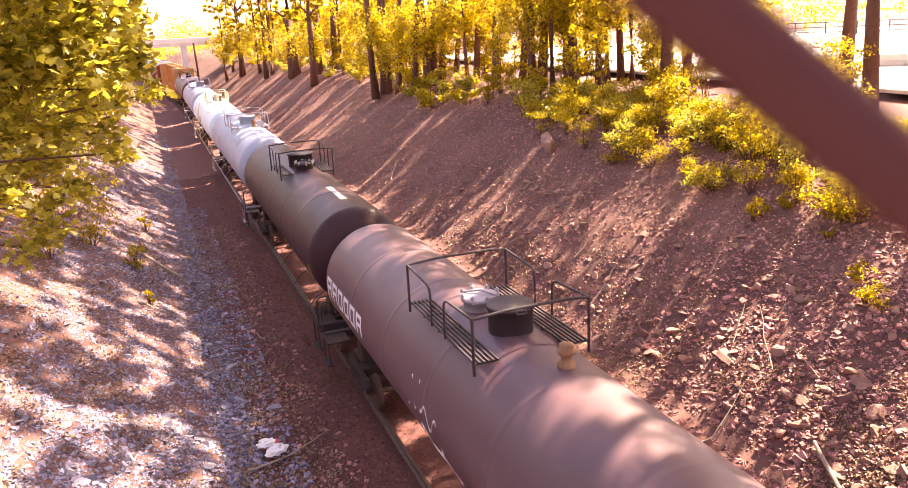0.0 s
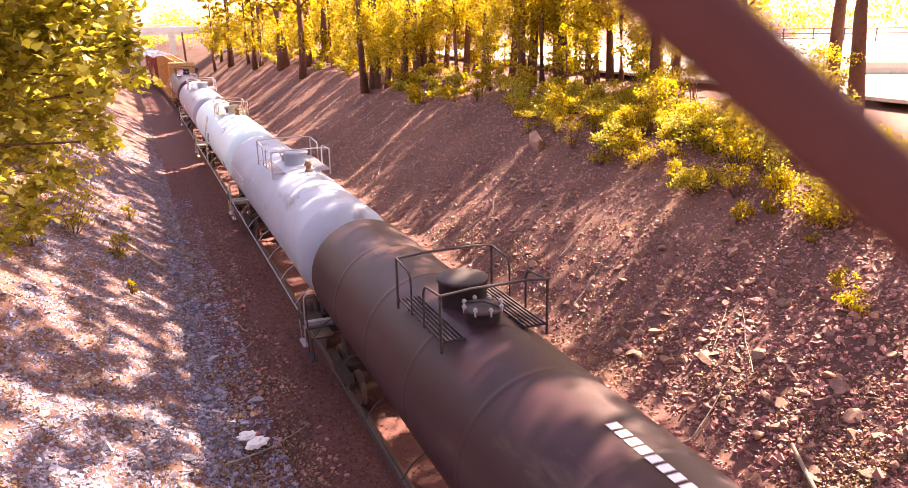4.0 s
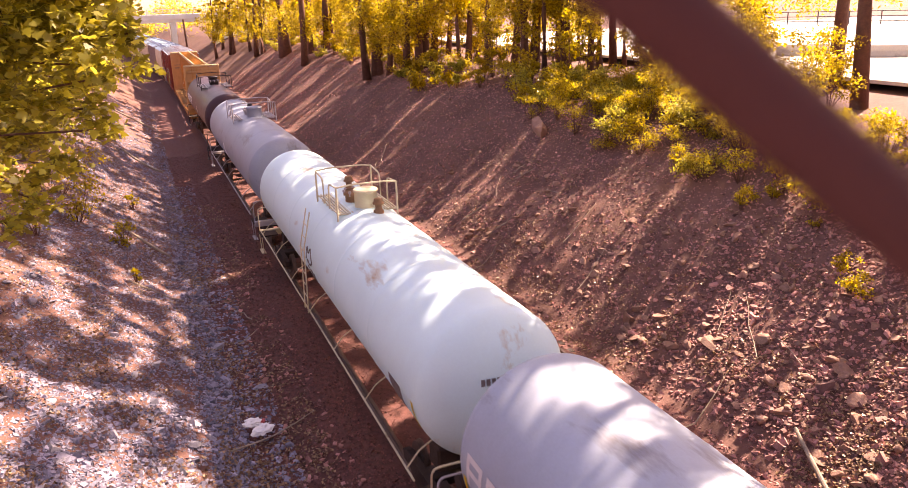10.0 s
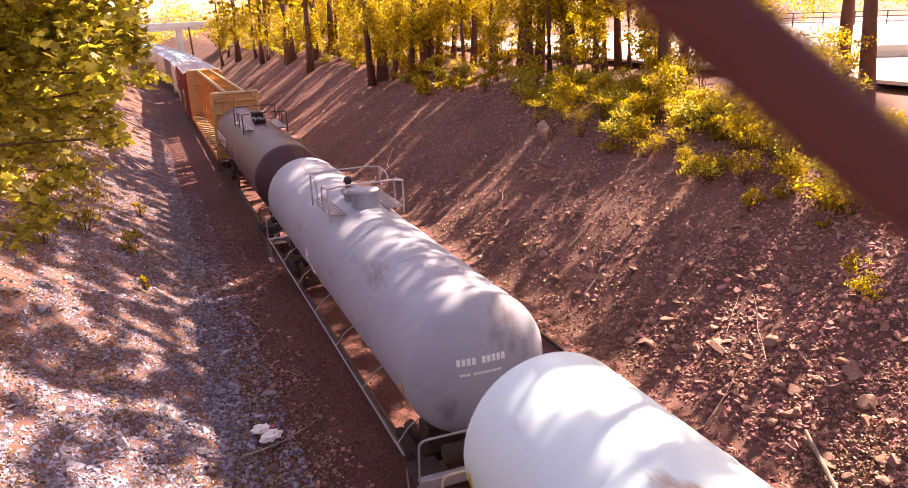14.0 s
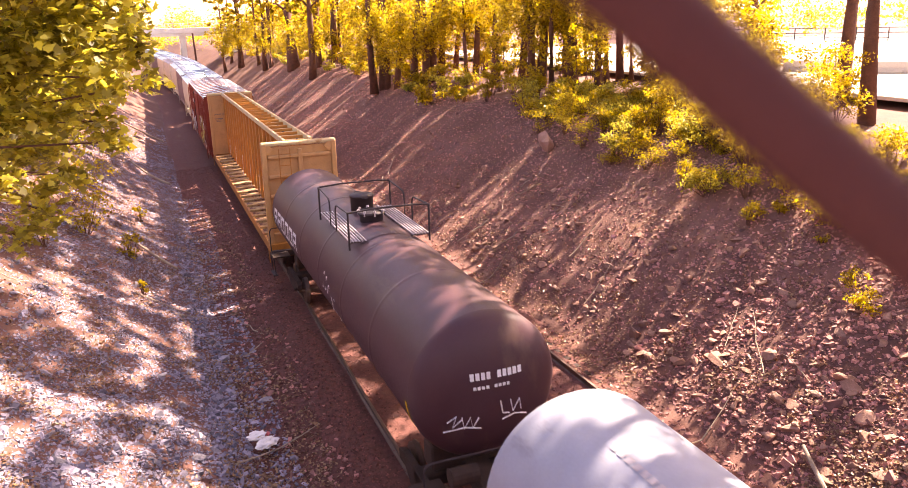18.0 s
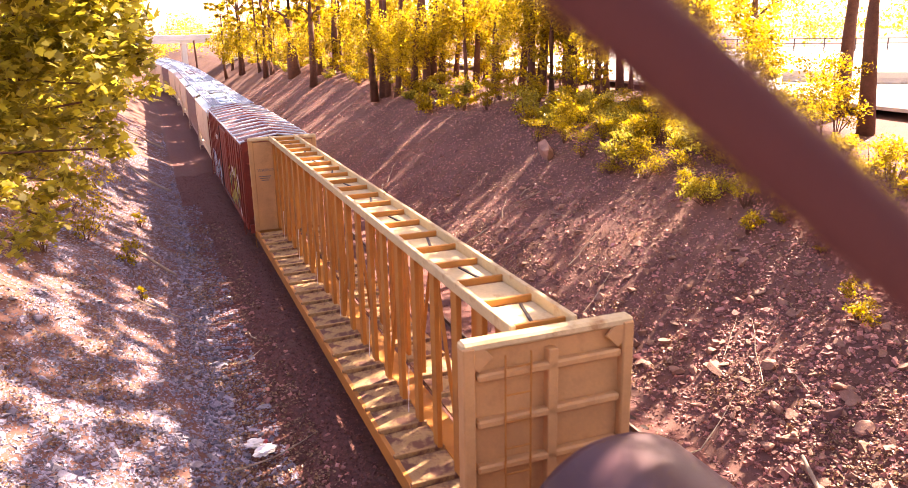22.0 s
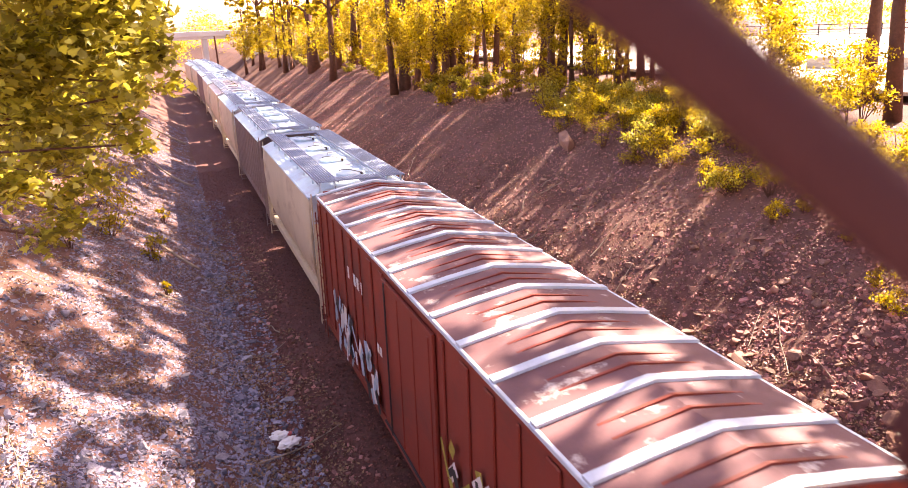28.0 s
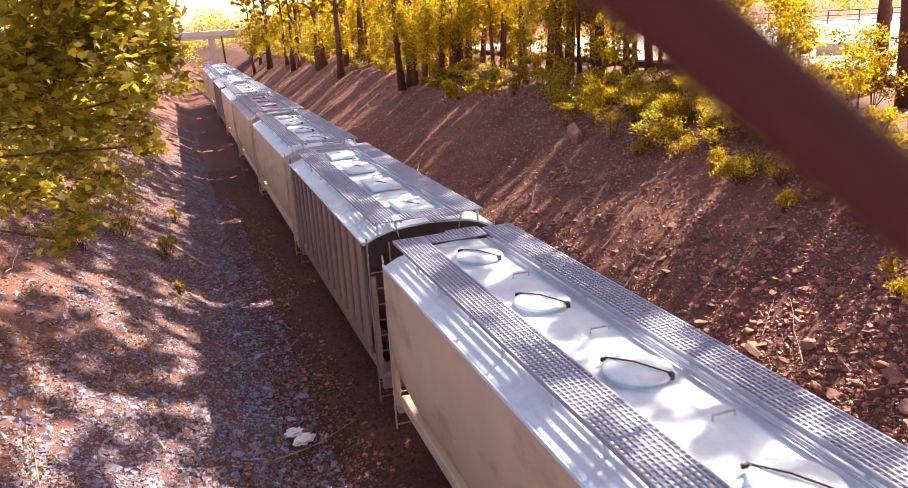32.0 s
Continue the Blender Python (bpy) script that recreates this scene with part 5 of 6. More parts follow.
def make_bush(s, q, wide, tall, n, material=None, leaf=(0.07, 0.14), label="yellow-green bush on the stony bank", rnd=random.Random(3)):
    x, y, _ = on_line(s, q)
    z = height(s, q) - 0.05
    bush = tagged(new("bush"), label, "bush", "bushes on the banks")
    bush.location = (x, y, z)
    blobs = []
    for k in range(9):
        a, d = rnd.uniform(0, 2 * math.pi), wide * rnd.uniform(0, 0.42)
        h = tall * rnd.uniform(0.25, 0.9)
        b = wide * rnd.uniform(0.14, 0.26)
        blobs.append((d * math.cos(a), d * math.sin(a), h, b, b, b * 0.7))
        bm = new_bm()
        pipe(bm, [(d * 0.2 * math.cos(a), d * 0.2 * math.sin(a), 0), (d * 0.7 * math.cos(a), d * 0.7 * math.sin(a), h * 0.6), (d * math.cos(a), d * math.sin(a), h)], [0.018, 0.012, 0.005], 5)
        part("stem", bm, M_BARK, bush)
    if s < 34 and q > 3:
        n, leaf = int(n * 1.7), (leaf[0] * 0.66, leaf[1] * 0.7)
    leaves("foliage", leaf_points(blobs, n, 0.6), leaf, material or M_LEAF_BUSH, bush)
    return bush


def make_right_trees():
    rnd = random.Random(11)
    spots = [(97.6, 17.1, 1.1, 0), (128, 15.5, 0.6, 0), (110.5, 16, 0.5, 0), (110, 16.8, 0.5, 0), (83.8, 16.9, 0.6, 0), (88.8, 18.6, 0.5, 0), (87, 20, 0.7, 0), (60.4, 17.3, 0.6, 0),
             (59.9, 17.9, 0.34, 0), (58.5, 18.2, 0.34, 0.06), (56.2, 18.7, 0.4, 0.1), (55.3, 19.8, 0.58, 0), (56, 21.1, 0.38, 0), (53.5, 22.6, 0.34, 0.05), (49, 22.4, 0.38, 0),
             (46.2, 22.6, 0.36, 0.1), (42.2, 21.9, 0.6, 0.02), (40.9, 22.3, 0.28, 0), (40.4, 23.2, 0.5, 0.03), (40.2, 25.3, 0.28, 0), (39.3, 26.6, 0.25, 0), (31.5, 23.3, 0.4, 0), (31.1, 23.9, 0.28, 0.08)]
    for s, q, dia, lean in spots:
        far = s > 75
        make_tree(s, q, dia * 1.2, rnd.uniform(31, 37) if s < 62 else rnd.uniform(28, 34), rnd, lean, low=2.8 if s > 50 else 3.6, spread=rnd.uniform(2.6, 3.8), n_leaf=1800 if far else 3800,
                  leaf=(0.16, 0.3) if far else (0.12, 0.24), fork=dia > 0.55 and s < 70, blobs_n=22, upper=1.35)
    # beside the far bridge
    for s, q, tall in ((134, 13.8, 17), (127, 15.5, 18), (140, 16, 18), (119, 16.5, 18)):
        make_tree(s, q, 0.45, tall, rnd, 0.0, low=3.4, spread=2.8, n_leaf=2200, leaf=(0.2, 0.36), blobs_n=22, upper=0.8)
    # two straight trunks and one with ivy by the paved lot
    for s, q, dia in ((24.2, 26.7, 0.5), (20.6, 23.8, 0.48)):
        # their unseen crowns are made wide and shifted to shade train and banks
        make_tree(s, q, dia, 36, rnd, 0.0, low=10.5, spread=6.8, n_leaf=3000, leaf=(0.2, 0.36), blobs_n=40, upper=2.6, crown_shift=(-2.2, 3.2), label="tall straight tree trunk beside the paved lot")
    t = make_tree(38, 34, 0.5, 17, rnd, 0.03, low=3.6, spread=3.0, n_leaf=2600, leaf=(0.14, 0.26), label="tree with ivy round its trunk by the paved lot")
    leaves("ivy", leaf_points([(0, 0, h, 0.42, 0.42, 0.5) for h in np.arange(0.4, 4.6, 0.5)], 900, 0.5), (0.1, 0.2), M_LEAF_BUSH, t)
    make_tree(43, 33, 0.28, 15, rnd, 0.0, low=3.2, spread=2.2, n_leaf=1800, leaf=(0.14, 0.26))
    # the wood behind
    for k in range(30):
        s = 34 + 125 * (k + rnd.uniform(0, 0.8)) / 30
        make_tree(s, rnd.uniform(20.5, 31), rnd.uniform(0.2, 0.42), rnd.uniform(25, 32), rnd, rnd.uniform(-0.04, 0.06), low=4.2, spread=rnd.uniform(2.4, 3.4), n_leaf=2000, leaf=(0.18, 0.34), blobs_n=20, upper=1.0)
    # extra tall trees with crowns above the view, added to shade the opposite bank
    for s, q in ((34, 26.5), (40.5, 26.5), (45, 27)):
        make_tree(s, q, 0.4, 37, rnd, 0.0, low=19.0, spread=4.8, n_leaf=1900, leaf=(0.2, 0.36), blobs_n=18, upper=2.6)
    # trees out of view, nearer than the row, that shade the train
    for s, q in ((6, 19.5), (10.5, 21.5), (2.5, 22.5), (-3, 20), (-8, 22), (13, 25), (14, 19.8), (16.5, 22.8), (18.5, 25.5), (3, 27), (9, 26), (-12, 18)):
        make_tree(s, q, rnd.uniform(0.3, 0.5), rnd.uniform(32, 36), rnd, rnd.uniform(-0.05, 0.0), low=14.0 if q > 24 else 5.5 if s < 12 else 9.0, spread=rnd.uniform(3.6, 4.8), n_leaf=2500, leaf=(0.18, 0.34), blobs_n=20, upper=1.6, crown_shift=(-1.0, 2.0) if s > 8 else (0, 0))


def make_unseen_trees_behind():
    """Unseen trees added behind the lens, on both banks beyond the footbridge, to block sky light."""
    rnd = random.Random(17)
    for s, q in ((-14, -7), (-20, -10), (-27, -6), (-34, -9), (-16, 16), (-23, 19), (-30, 15), (-38, 18)):
        make_tree(s, q, 0.4, rnd.uniform(18, 25), rnd, 0.0, low=3.0, spread=4.5, n_leaf=1100, leaf=(0.4, 0.7), blobs_n=24, upper=1.0)


def make_undergrowth():
    rnd = random.Random(21)
    # along the upper edge of the shaded bank
    for k in range(80):
        s = 15 + 120 * (k / 80) ** 1.35
        if s > 40 and rnd.random() < 0.2:
            continue
        q = (18.0 if s > 32 else 17.3 + (s - 15) * 0.04) + rnd.uniform(-0.7, 2.4)
        make_bush(s, q, rnd.uniform(1.4, 2.8), rnd.uniform(0.8, 2.1), int(700 if s < 60 else 420), leaf=(0.09, 0.19) if s < 45 else (0.14, 0.26), rnd=rnd, material=(M_LEAF_BUSH, M_LEAF_RIGHT, M_LEAF_MAPLE)[k % 3])
    for s, q, w, h, n in ((17.7, 16.2, 1.0, 0.8, 520), (17.2, 16.9, 0.8, 0.6, 300), (12.6, 15.1, 1.2, 0.5, 460), (13.3, 15.6, 0.9, 0.5, 260), (15.2, 16.5, 0.6, 0.35, 140), (20.3, 17.0, 1.6, 1.2, 640),
                          (21.6, 16.9, 1.4, 1.0, 560), (18.9, 17.2, 1.3, 1.1, 560), (24.4, 17.3, 1.5, 0.9, 560), (26.3, 16.9, 1.3, 0.9, 480), (29.0, 17.2, 1.6, 1.3, 640), (31.2, 17.6, 1.6, 1.3, 640), (33.4, 17.4, 1.5, 1.2, 560)):
        make_bush(s, q, w, h, n, leaf=(0.06, 0.12), rnd=rnd)
    # thick growth at the head of the bank
    for k in range(30):
        make_bush(21 + 15.5 * k / 30 + rnd.uniform(-0.3, 0.3), rnd.uniform(18.0, 21.5), rnd.uniform(1.5, 2.3), rnd.uniform(1.0, 1.8), 600, leaf=(0.09, 0.18), rnd=rnd,
                  label="thick leafy bush at the head of the bank", material=(M_LEAF_BUSH, M_LEAF_RIGHT, M_LEAF_MAPLE)[k % 3])
    # saplings between the trunks
    for k in range(70):
        s = 20 + 105 * (k / 70) ** 1.2
        make_bush(s, 19 + rnd.uniform(0, 6), rnd.uniform(1.6, 3.2), rnd.uniform(1.6, 4.6), 800, leaf=(0.1, 0.22), rnd=rnd, label="leafy sapling between the trunks", material=(M_LEAF_BUSH, M_LEAF_RIGHT)[k % 2])
    for k in range(30):
        s = 26 + 118 * (k / 30) ** 1.1
        make_bush(s, 23 + rnd.uniform(0, 9) * min(1.0, max(0.05, (s - 30) / 15)), rnd.uniform(2.4, 4.0), rnd.uniform(3.5, 6.5), 900, leaf=(0.16, 0.32), rnd=rnd, label="tall leafy sapling between the trunks", material=(M_LEAF_BUSH, M_LEAF_RIGHT)[k % 2])
    for k in range(40):
        make_bush(9 + 0.7 * k, 18.8 + rnd.uniform(0, 4.0), rnd.uniform(1.2, 2.2), rnd.uniform(0.4, 0.9), 420, leaf=(0.08, 0.18), rnd=rnd, label="sunlit bush beside the paved lot")
    for k in range(18):
        make_bush(14.5 + 0.55 * k, 17.6 + rnd.uniform(0, 3.2), rnd.uniform(1.2, 2.0), rnd.uniform(0.8, 1.5), 420, leaf=(0.07, 0.15), rnd=rnd)
    # the sunlit bank
    for s, q, w, h, n in ((30.5, -2.7, 2.6, 1.5, 620), (29.5, -1.3, 1.2, 0.9, 260), (27.0, -3.6, 2.0, 1.6, 420), (34, -3.4, 2.4, 1.6, 420), (40, -3.0, 2.2, 1.4, 360), (26.0, -0.9, 0.5, 0.6, 80), (36, -0.9, 0.7, 0.9, 120)):
        make_bush(s, q, w, h, n, leaf=(0.08, 0.17), rnd=rnd, label="yellow-green bush on the sunlit bank")


def make_maple():
    """The broad-leaved maple that hangs into view over the sunlit bank."""
    rnd = random.Random(31)
    x, y = -5.2, 9.5
    z = height(9.5, -5.2) - 0.2
    tree = tagged(new("maple_tree"), "large maple with broad yellow-green leaves overhanging the bank", "tree", "trees along the cutting")
    tree.location = (x, y, z)
    base = Vector((x, y, z))
    bm = new_bm()
    trunk_mesh(bm, [(0, 0, 0), (0.1, 0.05, 2), (0.35, 0, 4.2), (0.5, -0.1, 6.5), (0.6, 0, 9)], [0.3, 0.24, 0.2, 0.14, 0.05])
    part("trunk", bm, M_BARK, tree)
    world_blobs = [(0.0, 8.5, 8.55, 0.25, 0.4, 0.15), (-0.42, 8.4, 8.0, 0.25, 0.4, 0.15), (-0.87, 8.3, 7.7, 0.3, 0.4, 0.16), (-1.1, 8.25, 7.4, 0.3, 0.4, 0.18), (-1.35, 8.2, 7.2, 0.3, 0.4, 0.18),
                   (-1.0, 7.6, 9.5, 0.6, 0.7, 0.4), (-0.5, 8.2, 9.45, 0.5, 0.7, 0.35), (-0.75, 8.0, 8.95, 0.55, 0.7, 0.35), (-1.3, 8.0, 8.9, 0.5, 0.7, 0.4), (-0.3, 8.4, 9.05, 0.3, 0.5, 0.26),
                   (-0.42, 8.3, 8.62, 0.3, 0.5, 0.22), (-1.25, 7.8, 8.35, 0.4, 0.6, 0.25), (-0.95, 8.3, 8.3, 0.32, 0.5, 0.2), (-1.4, 7.6, 7.85, 0.36, 0.5, 0.22), (-1.1, 8.0, 7.65, 0.26, 0.4, 0.14),
                   (-1.6, 9.2, 8.6, 0.7, 0.9, 0.6), (-0.9, 9.8, 9.2, 0.8, 0.9, 0.5), (-1.9, 9.0, 9.8, 0.9, 1.0, 0.6), (-0.75, 10.2, 8.35, 0.5, 0.7, 0.3), (-1.45, 10.0, 7.8, 0.6, 0.8, 0.35),
                   (-0.7, 9.0, 10.2, 0.9, 1.0, 0.4), (-0.12, 9.4, 9.3, 0.3, 0.5, 0.3), (-0.05, 8.6, 8.9, 0.2, 0.4, 0.3), (-0.2, 8.8, 9.6, 0.35, 0.5, 0.3), (-0.55, 9.0, 8.15, 0.3, 0.5, 0.25), (-2.6, 9.5, 11.2, 1.5, 1.5, 1.0), (-4.5, 10, 12, 2, 2, 1.2), (-5.5, 9, 13.5, 2, 2, 1.2)]
    for bx, by, bz, *_ in world_blobs[:25]:
        a = Vector((0.3, 0, 3.6 + rnd.uniform(0, 2)))
        b = Vector((bx, by, bz)) - base
        mid = a.lerp(b, 0.55) + Vector((0, 0, 0.45))
        bm = new_bm()
        trunk_mesh(bm, bend([a, mid, b], 0.6, 3), [0.026, 0.024, 0.02, 0.018, 0.014, 0.01, 0.004][:len(bend([a, mid, b], 0.6, 3))], 6)
        part("limb", bm, M_BARK, tree)
    local = [(bx - x, by - y, bz - z, *r) for bx, by, bz, *r in world_blobs]
    leaves("crown", leaf_points(local[:25], 13000, 0.6), (0.065, 0.13), M_LEAF_MAPLE, tree, LEAF_MAPLE, 0.55, "broad lobed maple leaves")
    leaves("upper_crown", leaf_points(local[25:], 1500, 0.5), (0.16, 0.26), M_LEAF_MAPLE, tree, LEAF_MAPLE, 0.6)
    # further trees on the same bank
    for s, q, h, low, sp, n, sh in ((17, -6.0, 14, 2.0, 2.6, 2600, 0.8), (23, -6.0, 14, 1.6, 2.6, 2600, 1.2), (32, -5.2, 15, 1.6, 2.4, 2600, 1.4), (41, -4.6, 15, 2.0, 2.4, 2600, 1.4), (52, -4.6, 16, 2.0, 2.6, 2600, 1.6),
                                    (64, -4.6, 16, 2.0, 2.8, 2400, 1.6), (78, -4.6, 16, 2.0, 3.0, 2400, 1.7), (93, -4.6, 16, 2.0, 3.0, 2400, 1.7), (110, -5.0, 16, 2.0, 3.2, 2200, 1.7), (128, -5.5, 16, 2.0, 3.2, 2200, 1.6), (142, -6.5, 16, 2.0, 3.2, 2200, 1.5)):
        make_tree(s, q, 0.35, h, rnd, 0.03, low, sp, n, (0.14, 0.28), M_LEAF_MAPLE, label="leafy tree leaning over the sunlit bank", blobs_n=24, crown_shift=(sh, 0), upper=0.5)


def make_far_woods():
    rnd = random.Random(41)
    pts = []
    for k in range(90):
        s = rnd.uniform(158, 250)
        q = rnd.choice([rnd.uniform(-45, -8), rnd.uniform(9, 60)])
        pts.append((*on_line(s, q)[:2], height(s, q) + rnd.uniform(1, 8), rnd.uniform(2.5, 5), rnd.uniform(2.5, 5), rnd.uniform(2, 4)))
    for k in range(36):
        s, q = rnd.uniform(185, 260), rnd.uniform(-14, 16)
        pts.append((*on_line(s, q)[:2], rnd.uniform(2, 11), rnd.uniform(2.5, 5), rnd.uniform(2.5, 5), rnd.uniform(2, 4)))
    ob = leaves("far_woods", leaf_points(pts, 20000), (0.35, 0.8), M_LEAF_FAR, None)
    tagged(ob, "sunlit yellow-green woods beyond the far bridge", "woods", kind="stuff")
    blobs = []
    for k in range(70):
        a = rnd.uniform(0, 1)
        x, y = 60 + 60 * a + rnd.uniform(-6, 10), 110 - 95 * a + rnd.uniform(-8, 8)
        blobs.append((x, y, rnd.uniform(7, 12), 3, 3, 2.2))
    ob = leaves("far_woods", leaf_points(blobs, 9000), (0.3, 0.6), M_LEAF_FAR, None)
    tagged(ob, "sunlit yellow-green trees beyond the paved lot", "woods", kind="stuff")


make_right_trees()
make_unseen_trees_behind()
make_undergrowth()
make_maple()
make_far_woods()


# ---------------------------------------------------------------- the far bridge
def make_far_bridge():
    bridge = tagged(new("overpass_bridge"), "concrete road bridge across the cutting, coloured pale for sun and haze", "bridge")
    bridge.location = (2.0, 151.0, 0)
    block("deck", bridge, M_SUNLIT_CONCRETE, (1.5, 3.5, 8.05), (34, 8, 0.9), 0.04)
    for y in (0.0, 7.0):
        block("girder", bridge, M_SUNLIT_CONCRETE, (0, y, 7.4), (30, 0.5, 0.6), 0.03)
    for k in range(24):
        block("railing_post", bridge, M_SUNLIT_CONCRETE, (-14 + 1.3 * k, -0.35, 8.95), (0.14, 0.14, 1.0), 0.01)
    for z in (8.9, 9.35):
        block("railing", bridge, M_SUNLIT_CONCRETE, (1, -0.35, z), (30.5, 0.1, 0.1), 0.01)
    for x in (-11.0, 14.5):
        block("abutment", bridge, M_SUNLIT_CONCRETE, (x, 3.5, 3.6), (6.4, 7.5, 8.0), 0.05)
    block("pier", bridge, M_SUNLIT_CONCRETE, (4.4, 3.5, 3.5), (0.9, 6.5, 7.6), 0.05)
    bm = new_bm()
    rod(bm, (6.2, -2.0, -0.4), (6.0, -2.0, 7.6), 0.16, 10)
    pole = part("pole", bm, M_BARK, None)
    pole.location = (2.0, 151.0, 0)
    pole.name = "utility_pole"
    tagged(pole, "dark wooden pole in front of the bridge", "pole")


make_far_bridge()


# ---------------------------------------------------------------- the paved lot beside the cutting
def make_lot():
    bm = new_bm()
    box(bm, (60, 38, 5.62), (66, 84, 0.16), 0.02)
    lot = part("paved_lot", bm, M_LOT, None)
    tagged(lot, "sunlit pale paved lot above the cutting", "pavement", kind="structure")
    fence = tagged(new("rail_fence"), "thin dark metal fence across the paved lot", "fence")
    fence.location = (68, 66, 5.7)
    d = Vector((0.62, -0.78, 0)).normalized()
    for k in range(-6, 13):
        block("fence_post", fence, M_STEEL_DARK, tuple(d * 3.0 * k + Vector((0, 0, 0.7))), (0.09, 0.09, 1.4), 0.005)
    for z in (0.35, 0.85, 1.35):
        tube("fence_rail", fence, M_STEEL_DARK, [tuple(d * -18 + Vector((0, 0, z))), tuple(d * 36 + Vector((0, 0, z)))], 0.04)
    for x, y, a in ((34.6, 34.4, -38), (37.0, 30.6, -38), (43.5, 27.0, -38)):
        bm = new_bm()
        pr = [(-0.3, 0), (0.3, 0), (0.3, 0.1), (0.14, 0.3), (0.1, 0.62), (-0.1, 0.62), (-0.14, 0.3), (-0.3, 0.1)]
        lo = [bm.verts.new((-1.4, u, w)) for u, w in pr]
        hi = [bm.verts.new((1.4, u, w)) for u, w in pr]
        bm.faces.new(lo)
        bm.faces.new(hi[::-1])
        for i in range(8):
            j = (i + 1) % 8
            bm.faces.new((lo[i], hi[i], hi[j], lo[j]))
        bmesh.ops.recalc_face_normals(bm, faces=bm.faces)
        b = part("concrete_barrier", bm, M_CONCRETE, None)
        b.matrix_basis = pose(x, y, 5.7, 0, 0, a)
        tagged(b, "low grey concrete barrier on the paved lot", "barrier", "barriers on the lot")
    # dark retaining block at the head of the bank
    wall = block("retaining_block", None, M_TIE, (19.6, 24.4, 4.45), (0.5, 4.6, 1.25), 0.04, turn=Matrix.Rotation(radians(-12), 4, "Z"))
    tagged(wall, "dark weathered retaining block among the bushes", "wall")


make_lot()


# ---------------------------------------------------------------- stones, wood and litter
def rock_mesh(seed, material):
    r = random.Random(seed)
    bm = new_bm()
    bmesh.ops.create_icosphere(bm, subdivisions=2, radius=0.62)
    cuts = [(Vector((r.uniform(-1, 1), r.uniform(-1, 1), r.uniform(-1, 1))).normalized(), r.uniform(0.2, 0.4)) for _ in range(8)]
    for v in bm.verts:
        for n, d in cuts:
            over = v.co.dot(n) - d
            if over > 0:
                v.co -= n * over
    me = bpy.data.meshes.new("rock")
    bm.to_mesh(me)
    bm.free()
    me.materials.append(material)
    return me


def make_rocks():
    rnd = random.Random(51)
    meshes = [rock_mesh(k, M_ROCK) for k in range(9)]
    pale = [rock_mesh(k + 20, M_ROCK_PALE) for k in range(9)]
    big = [(14.4, 12.6, 0.62, 0.3), (12.2, 12.4, 0.42, 0.8), (31.3, 16.8, 1.5, 0.8), (17.3, 12.1, 0.5, 1.2), (16.4, 12.6, 0.45, 0.4), (21.9, 1.15, 0.75, 0.22), (18.8, 1.9, 0.35, 0.5), (11.2, 13.4, 0.6, 0.5), (10.4, 13.0, 0.5, 0.5), (13.3, 13.2, 0.5, 0.6)]
    for k in range(230):
        s = 9 + 26 * rnd.random() ** 1.6
        big.append((s, 11.6 + rnd.random() ** 1.3 * 4.2, rnd.uniform(0.16, 0.4), rnd.uniform(0.3, 0.7)))
    for k in range(90):
        s = 11 + 22 * rnd.random() ** 1.5
        big.append((s, rnd.uniform(-5, 1.2), rnd.uniform(0.16, 0.32), rnd.uniform(0.35, 0.75)))
    for k, (s, q, size, flat) in enumerate(big):
        x, y, _ = on_line(s, q)
        m = pose(x, y, height(s, q) + size * 0.08, rnd.uniform(-15, 15), rnd.uniform(-15, 15), rnd.uniform(0, 360)) @ Matrix.Diagonal((size * 1.1, size * rnd.uniform(0.6, 0.95), size * flat, 1))
        hang("rock", (pale if q < 3 else meshes)[k % 9], None, ground, m=m)


def make_wood():
    rnd = random.Random(61)
    for k in range(44):
        left = k % 2 == 0
        s = 12 + 34 * rnd.random() ** 1.3
        q = rnd.uniform(-5, 2.4) if left else rnd.uniform(10.8, 15.5)
        a = rnd.uniform(0, math.pi)
        ln = rnd.uniform(0.5, 2.4)
        pts = []
        for i in range(5):
            u = (i / 4 - 0.5) * ln
            ss, qq = s + u * math.sin(a), q + u * math.cos(a)
            x, y, _ = on_line(ss, qq)
            pts.append((x + rnd.uniform(-0.04, 0.04), y, height(ss, qq) + 0.12 + rnd.uniform(0, 0.1)))
        bm = new_bm()
        r0 = rnd.uniform(0.008, 0.022)
        pipe(bm, pts, [r0, r0, r0 * 0.9, r0 * 0.7, r0 * 0.4], 6)
        tagged(part("stick", bm, M_WOOD, None), "dry broken stick lying among the stones", "stick", "sticks on the banks")
    for s, q, a, ln, r0 in ((10.0, 11.5, 1.2, 1.6, 0.05), (49.5, -0.3, 2.27, 3.2, 0.07), (31, -0.6, 2.3, 2.6, 0.05), (68.4, -0.6, 2.66, 3.3, 0.08), (51.3, -3.5, 2.42, 3.0, 0.06)):
        pts = [(*on_line(s + u * math.sin(a), q + u * math.cos(a))[:2], height(s + u * math.sin(a), q + u * math.cos(a)) + 0.18) for u in np.linspace(-ln / 2, ln / 2, 5)]
        bm = new_bm()
        pipe(bm, pts, [r0, r0, r0 * 0.95, r0 * 0.9, r0 * 0.8], 9)
        tagged(part("log", bm, M_WOOD, None), "weathered fallen branch without bark", "log", "sticks on the banks")


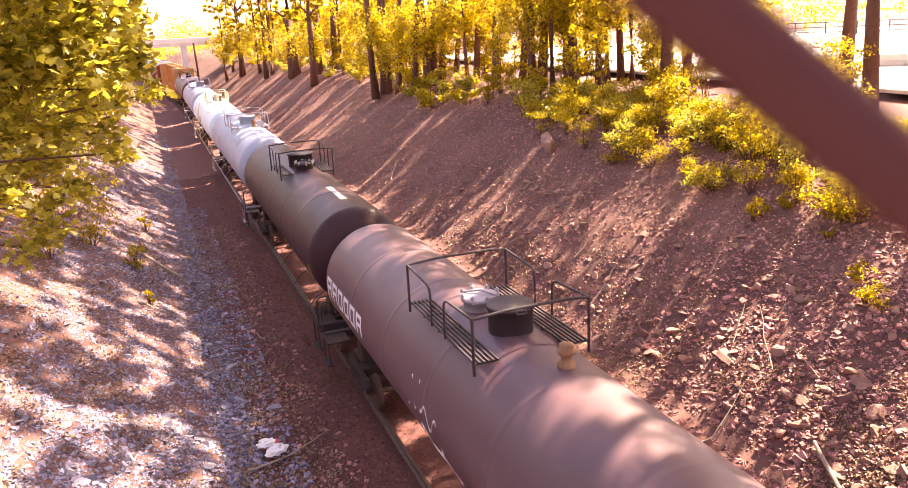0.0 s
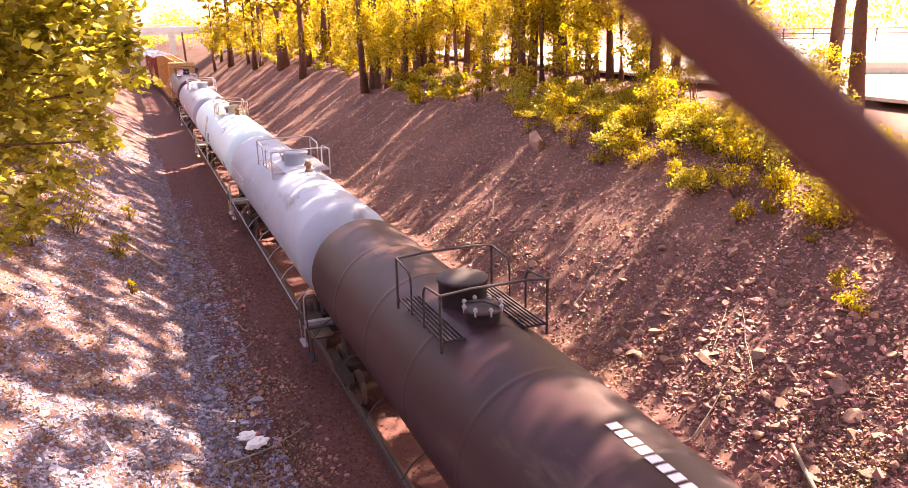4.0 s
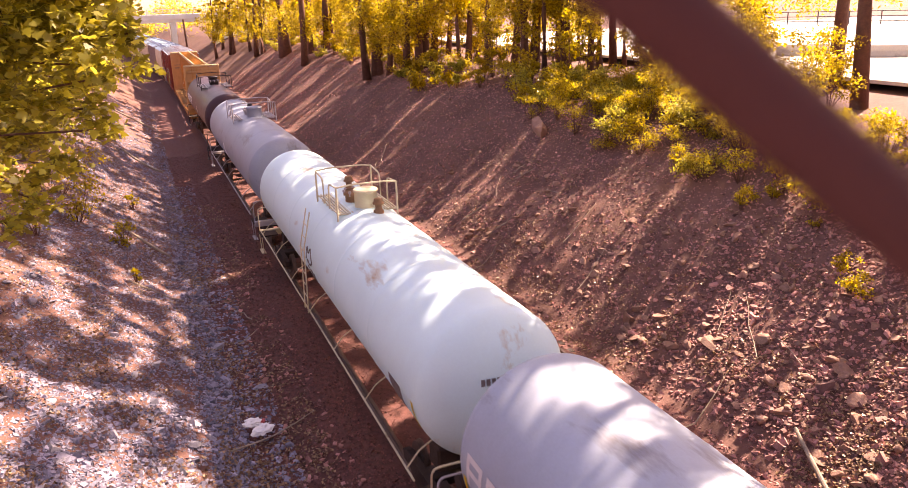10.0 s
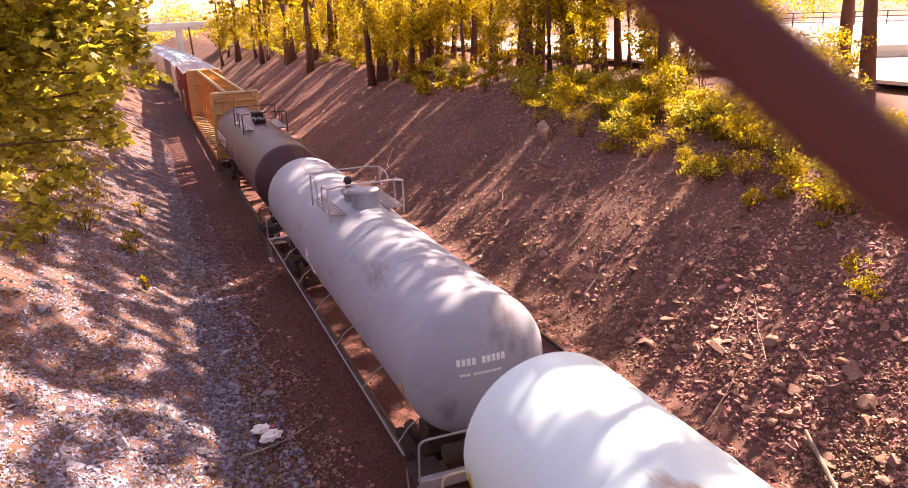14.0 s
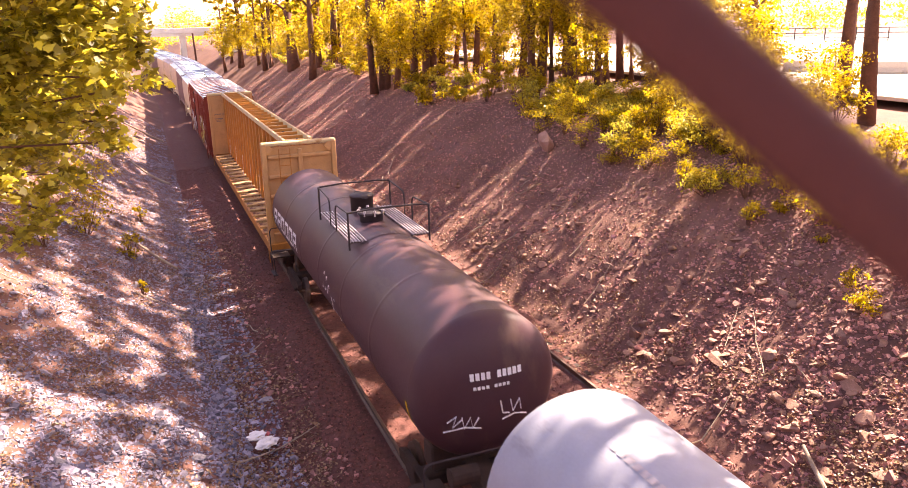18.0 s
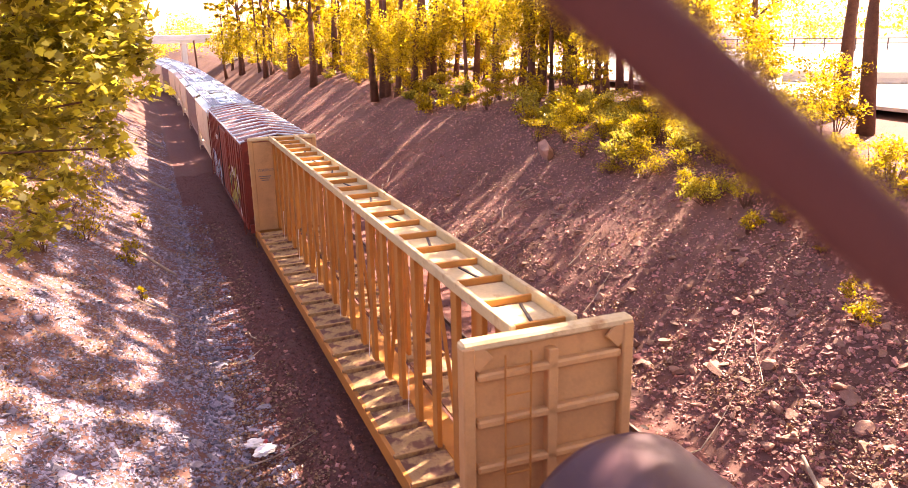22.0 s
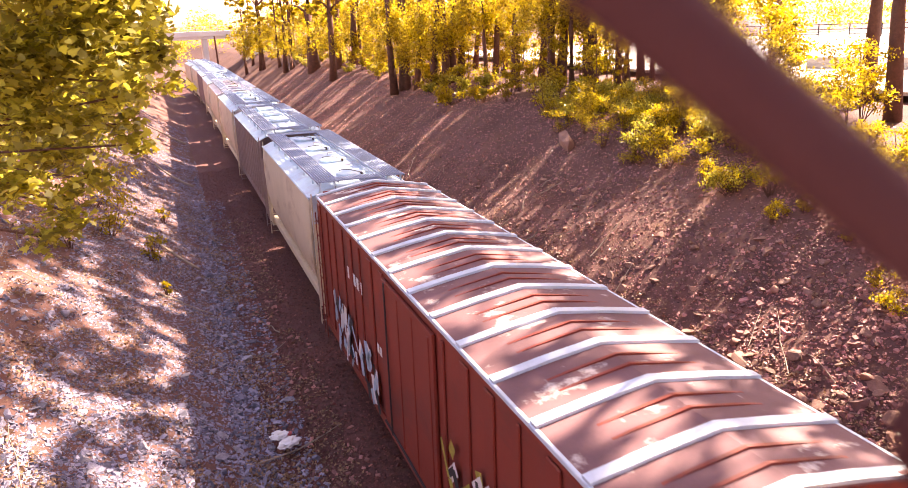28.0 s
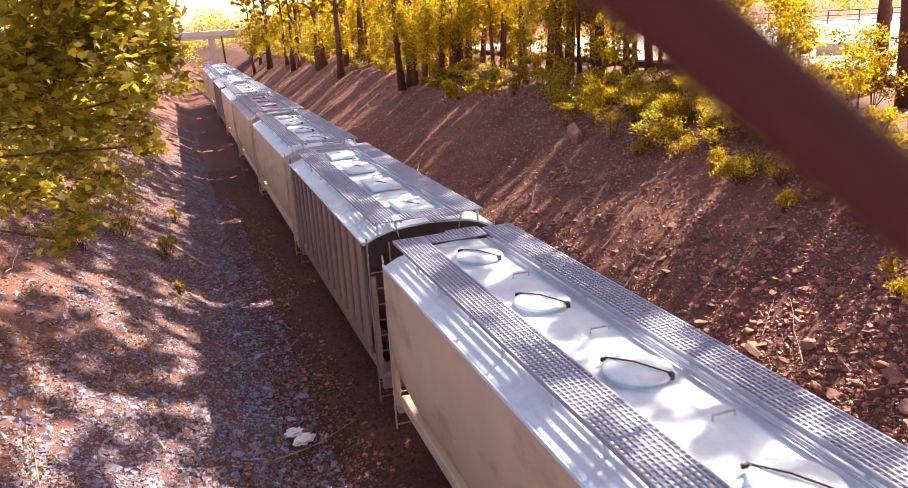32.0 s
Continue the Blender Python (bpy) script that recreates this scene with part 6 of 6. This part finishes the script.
def make_litter():
    rnd = random.Random(71)
    x, y, z = 1.33, 16.6, -0.12
    for k, (dx, dy, sz, mat, lab) in enumerate(((0, 0, 0.42, M_TARP, "crumpled white plastic bag lying on the ballast"), (0.16, -0.36, 0.44, M_TARP, "torn white plastic film lying on the ballast"), (0.2, 0.02, 0.16, M_RED, "scrap of red plastic lying on the ballast"))):
        bm = new_bm()
        bmesh.ops.create_icosphere(bm, subdivisions=3, radius=0.5)
        for v in bm.verts:
            n = noise.noise(v.co * 3.1 + Vector((k * 7, 0, 0))) * 0.6 + noise.noise(v.co * 8 + Vector((0, k * 5, 0))) * 0.5
            v.co *= 1 + n
            v.co.z = v.co.z * 0.5
        bmesh.ops.scale(bm, vec=(sz, sz * 0.8, sz * 0.7), verts=bm.verts)
        ob = part("plastic_bag" if mat is M_TARP else "plastic_scrap", bm, mat, None)
        ob.matrix_basis = pose(x + dx, y + dy, z + 0.06, 0, 0, 40 * k)
        tagged(ob, lab, "litter", "litter on the ballast")


make_rocks()
make_wood()
make_litter()


# ---------------------------------------------------------------- the bridge underfoot and its fence
def make_near_bridge():
    yaw = -20.746
    ahead = Vector((-math.sin(radians(yaw)), math.cos(radians(yaw)), 0))
    right = Vector((math.cos(radians(yaw)), math.sin(radians(yaw)), 0))
    turn = Matrix.Rotation(radians(yaw), 4, "Z")
    gap = 0.035
    deck = block("bridge_deck", None, M_CONCRETE, tuple(ahead * (gap - 2.0) + right * 3 + Vector((0, 0, 7.05))), (34, 4.0, 0.7), 0.03, turn=turn)
    tagged(deck, "concrete deck of the footbridge over the line", "bridge", kind="structure")
    for d in (-11.5, 15.5):
        pier = block("bridge_abutment", None, M_CONCRETE, tuple(ahead * (gap - 2.0) + right * (3 + d) + Vector((0, 0, 3.2))), (4.0, 4.0, 7.0), 0.03, turn=turn)
        tagged(pier, "concrete abutment of the footbridge", "bridge", kind="structure")
    fence = tagged(new("chain_link_fence"), "brown vinyl-coated chain-link fence along the footbridge", "fence")
    fence.matrix_basis = Matrix.Translation(ahead * gap + Vector((0, 0, EYE_H))) @ turn
    for k in (-1.25, 1.25):
        tube("fence_post", fence, M_WIRE, [(k, -0.03, -1.72), (k, -0.03, 0.75)], 0.03, sides=12)
    for z in (-1.62, 0.72):
        tube("fence_rail", fence, M_WIRE, [(-1.25, -0.03, z), (1.25, -0.03, z)], 0.021, sides=10)
    # wires run zigzag from top to bottom; each right-hand bend hooks into the next wire's left-hand bend
    wide, tall, r = 0.0600, 0.0511, 0.002
    step = 0.0487
    u0, z0 = 0.0391, -0.0242       # one right-hand bend of the mesh
    n_hi, n_lo = int(0.7 / tall), -int(1.58 / tall)
    for k in range(-25, 25):
        near = abs(k) < 4
        pts = []
        for j in range(n_hi, n_lo - 1, -1):
            bent_left = (j + k) % 2
            pts.append((u0 + step * k - (wide if bent_left else 0.0), 0.0017 if bent_left else -0.0017, z0 + tall * j))
        bm = new_bm()
        pipe(bm, bend(pts, 0.004, 4) if near else pts, r, 12 if near else 5)
        for f in bm.faces:
            f.smooth = True
        part("wire", bm, M_WIRE, fence)


make_near_bridge()

motions()
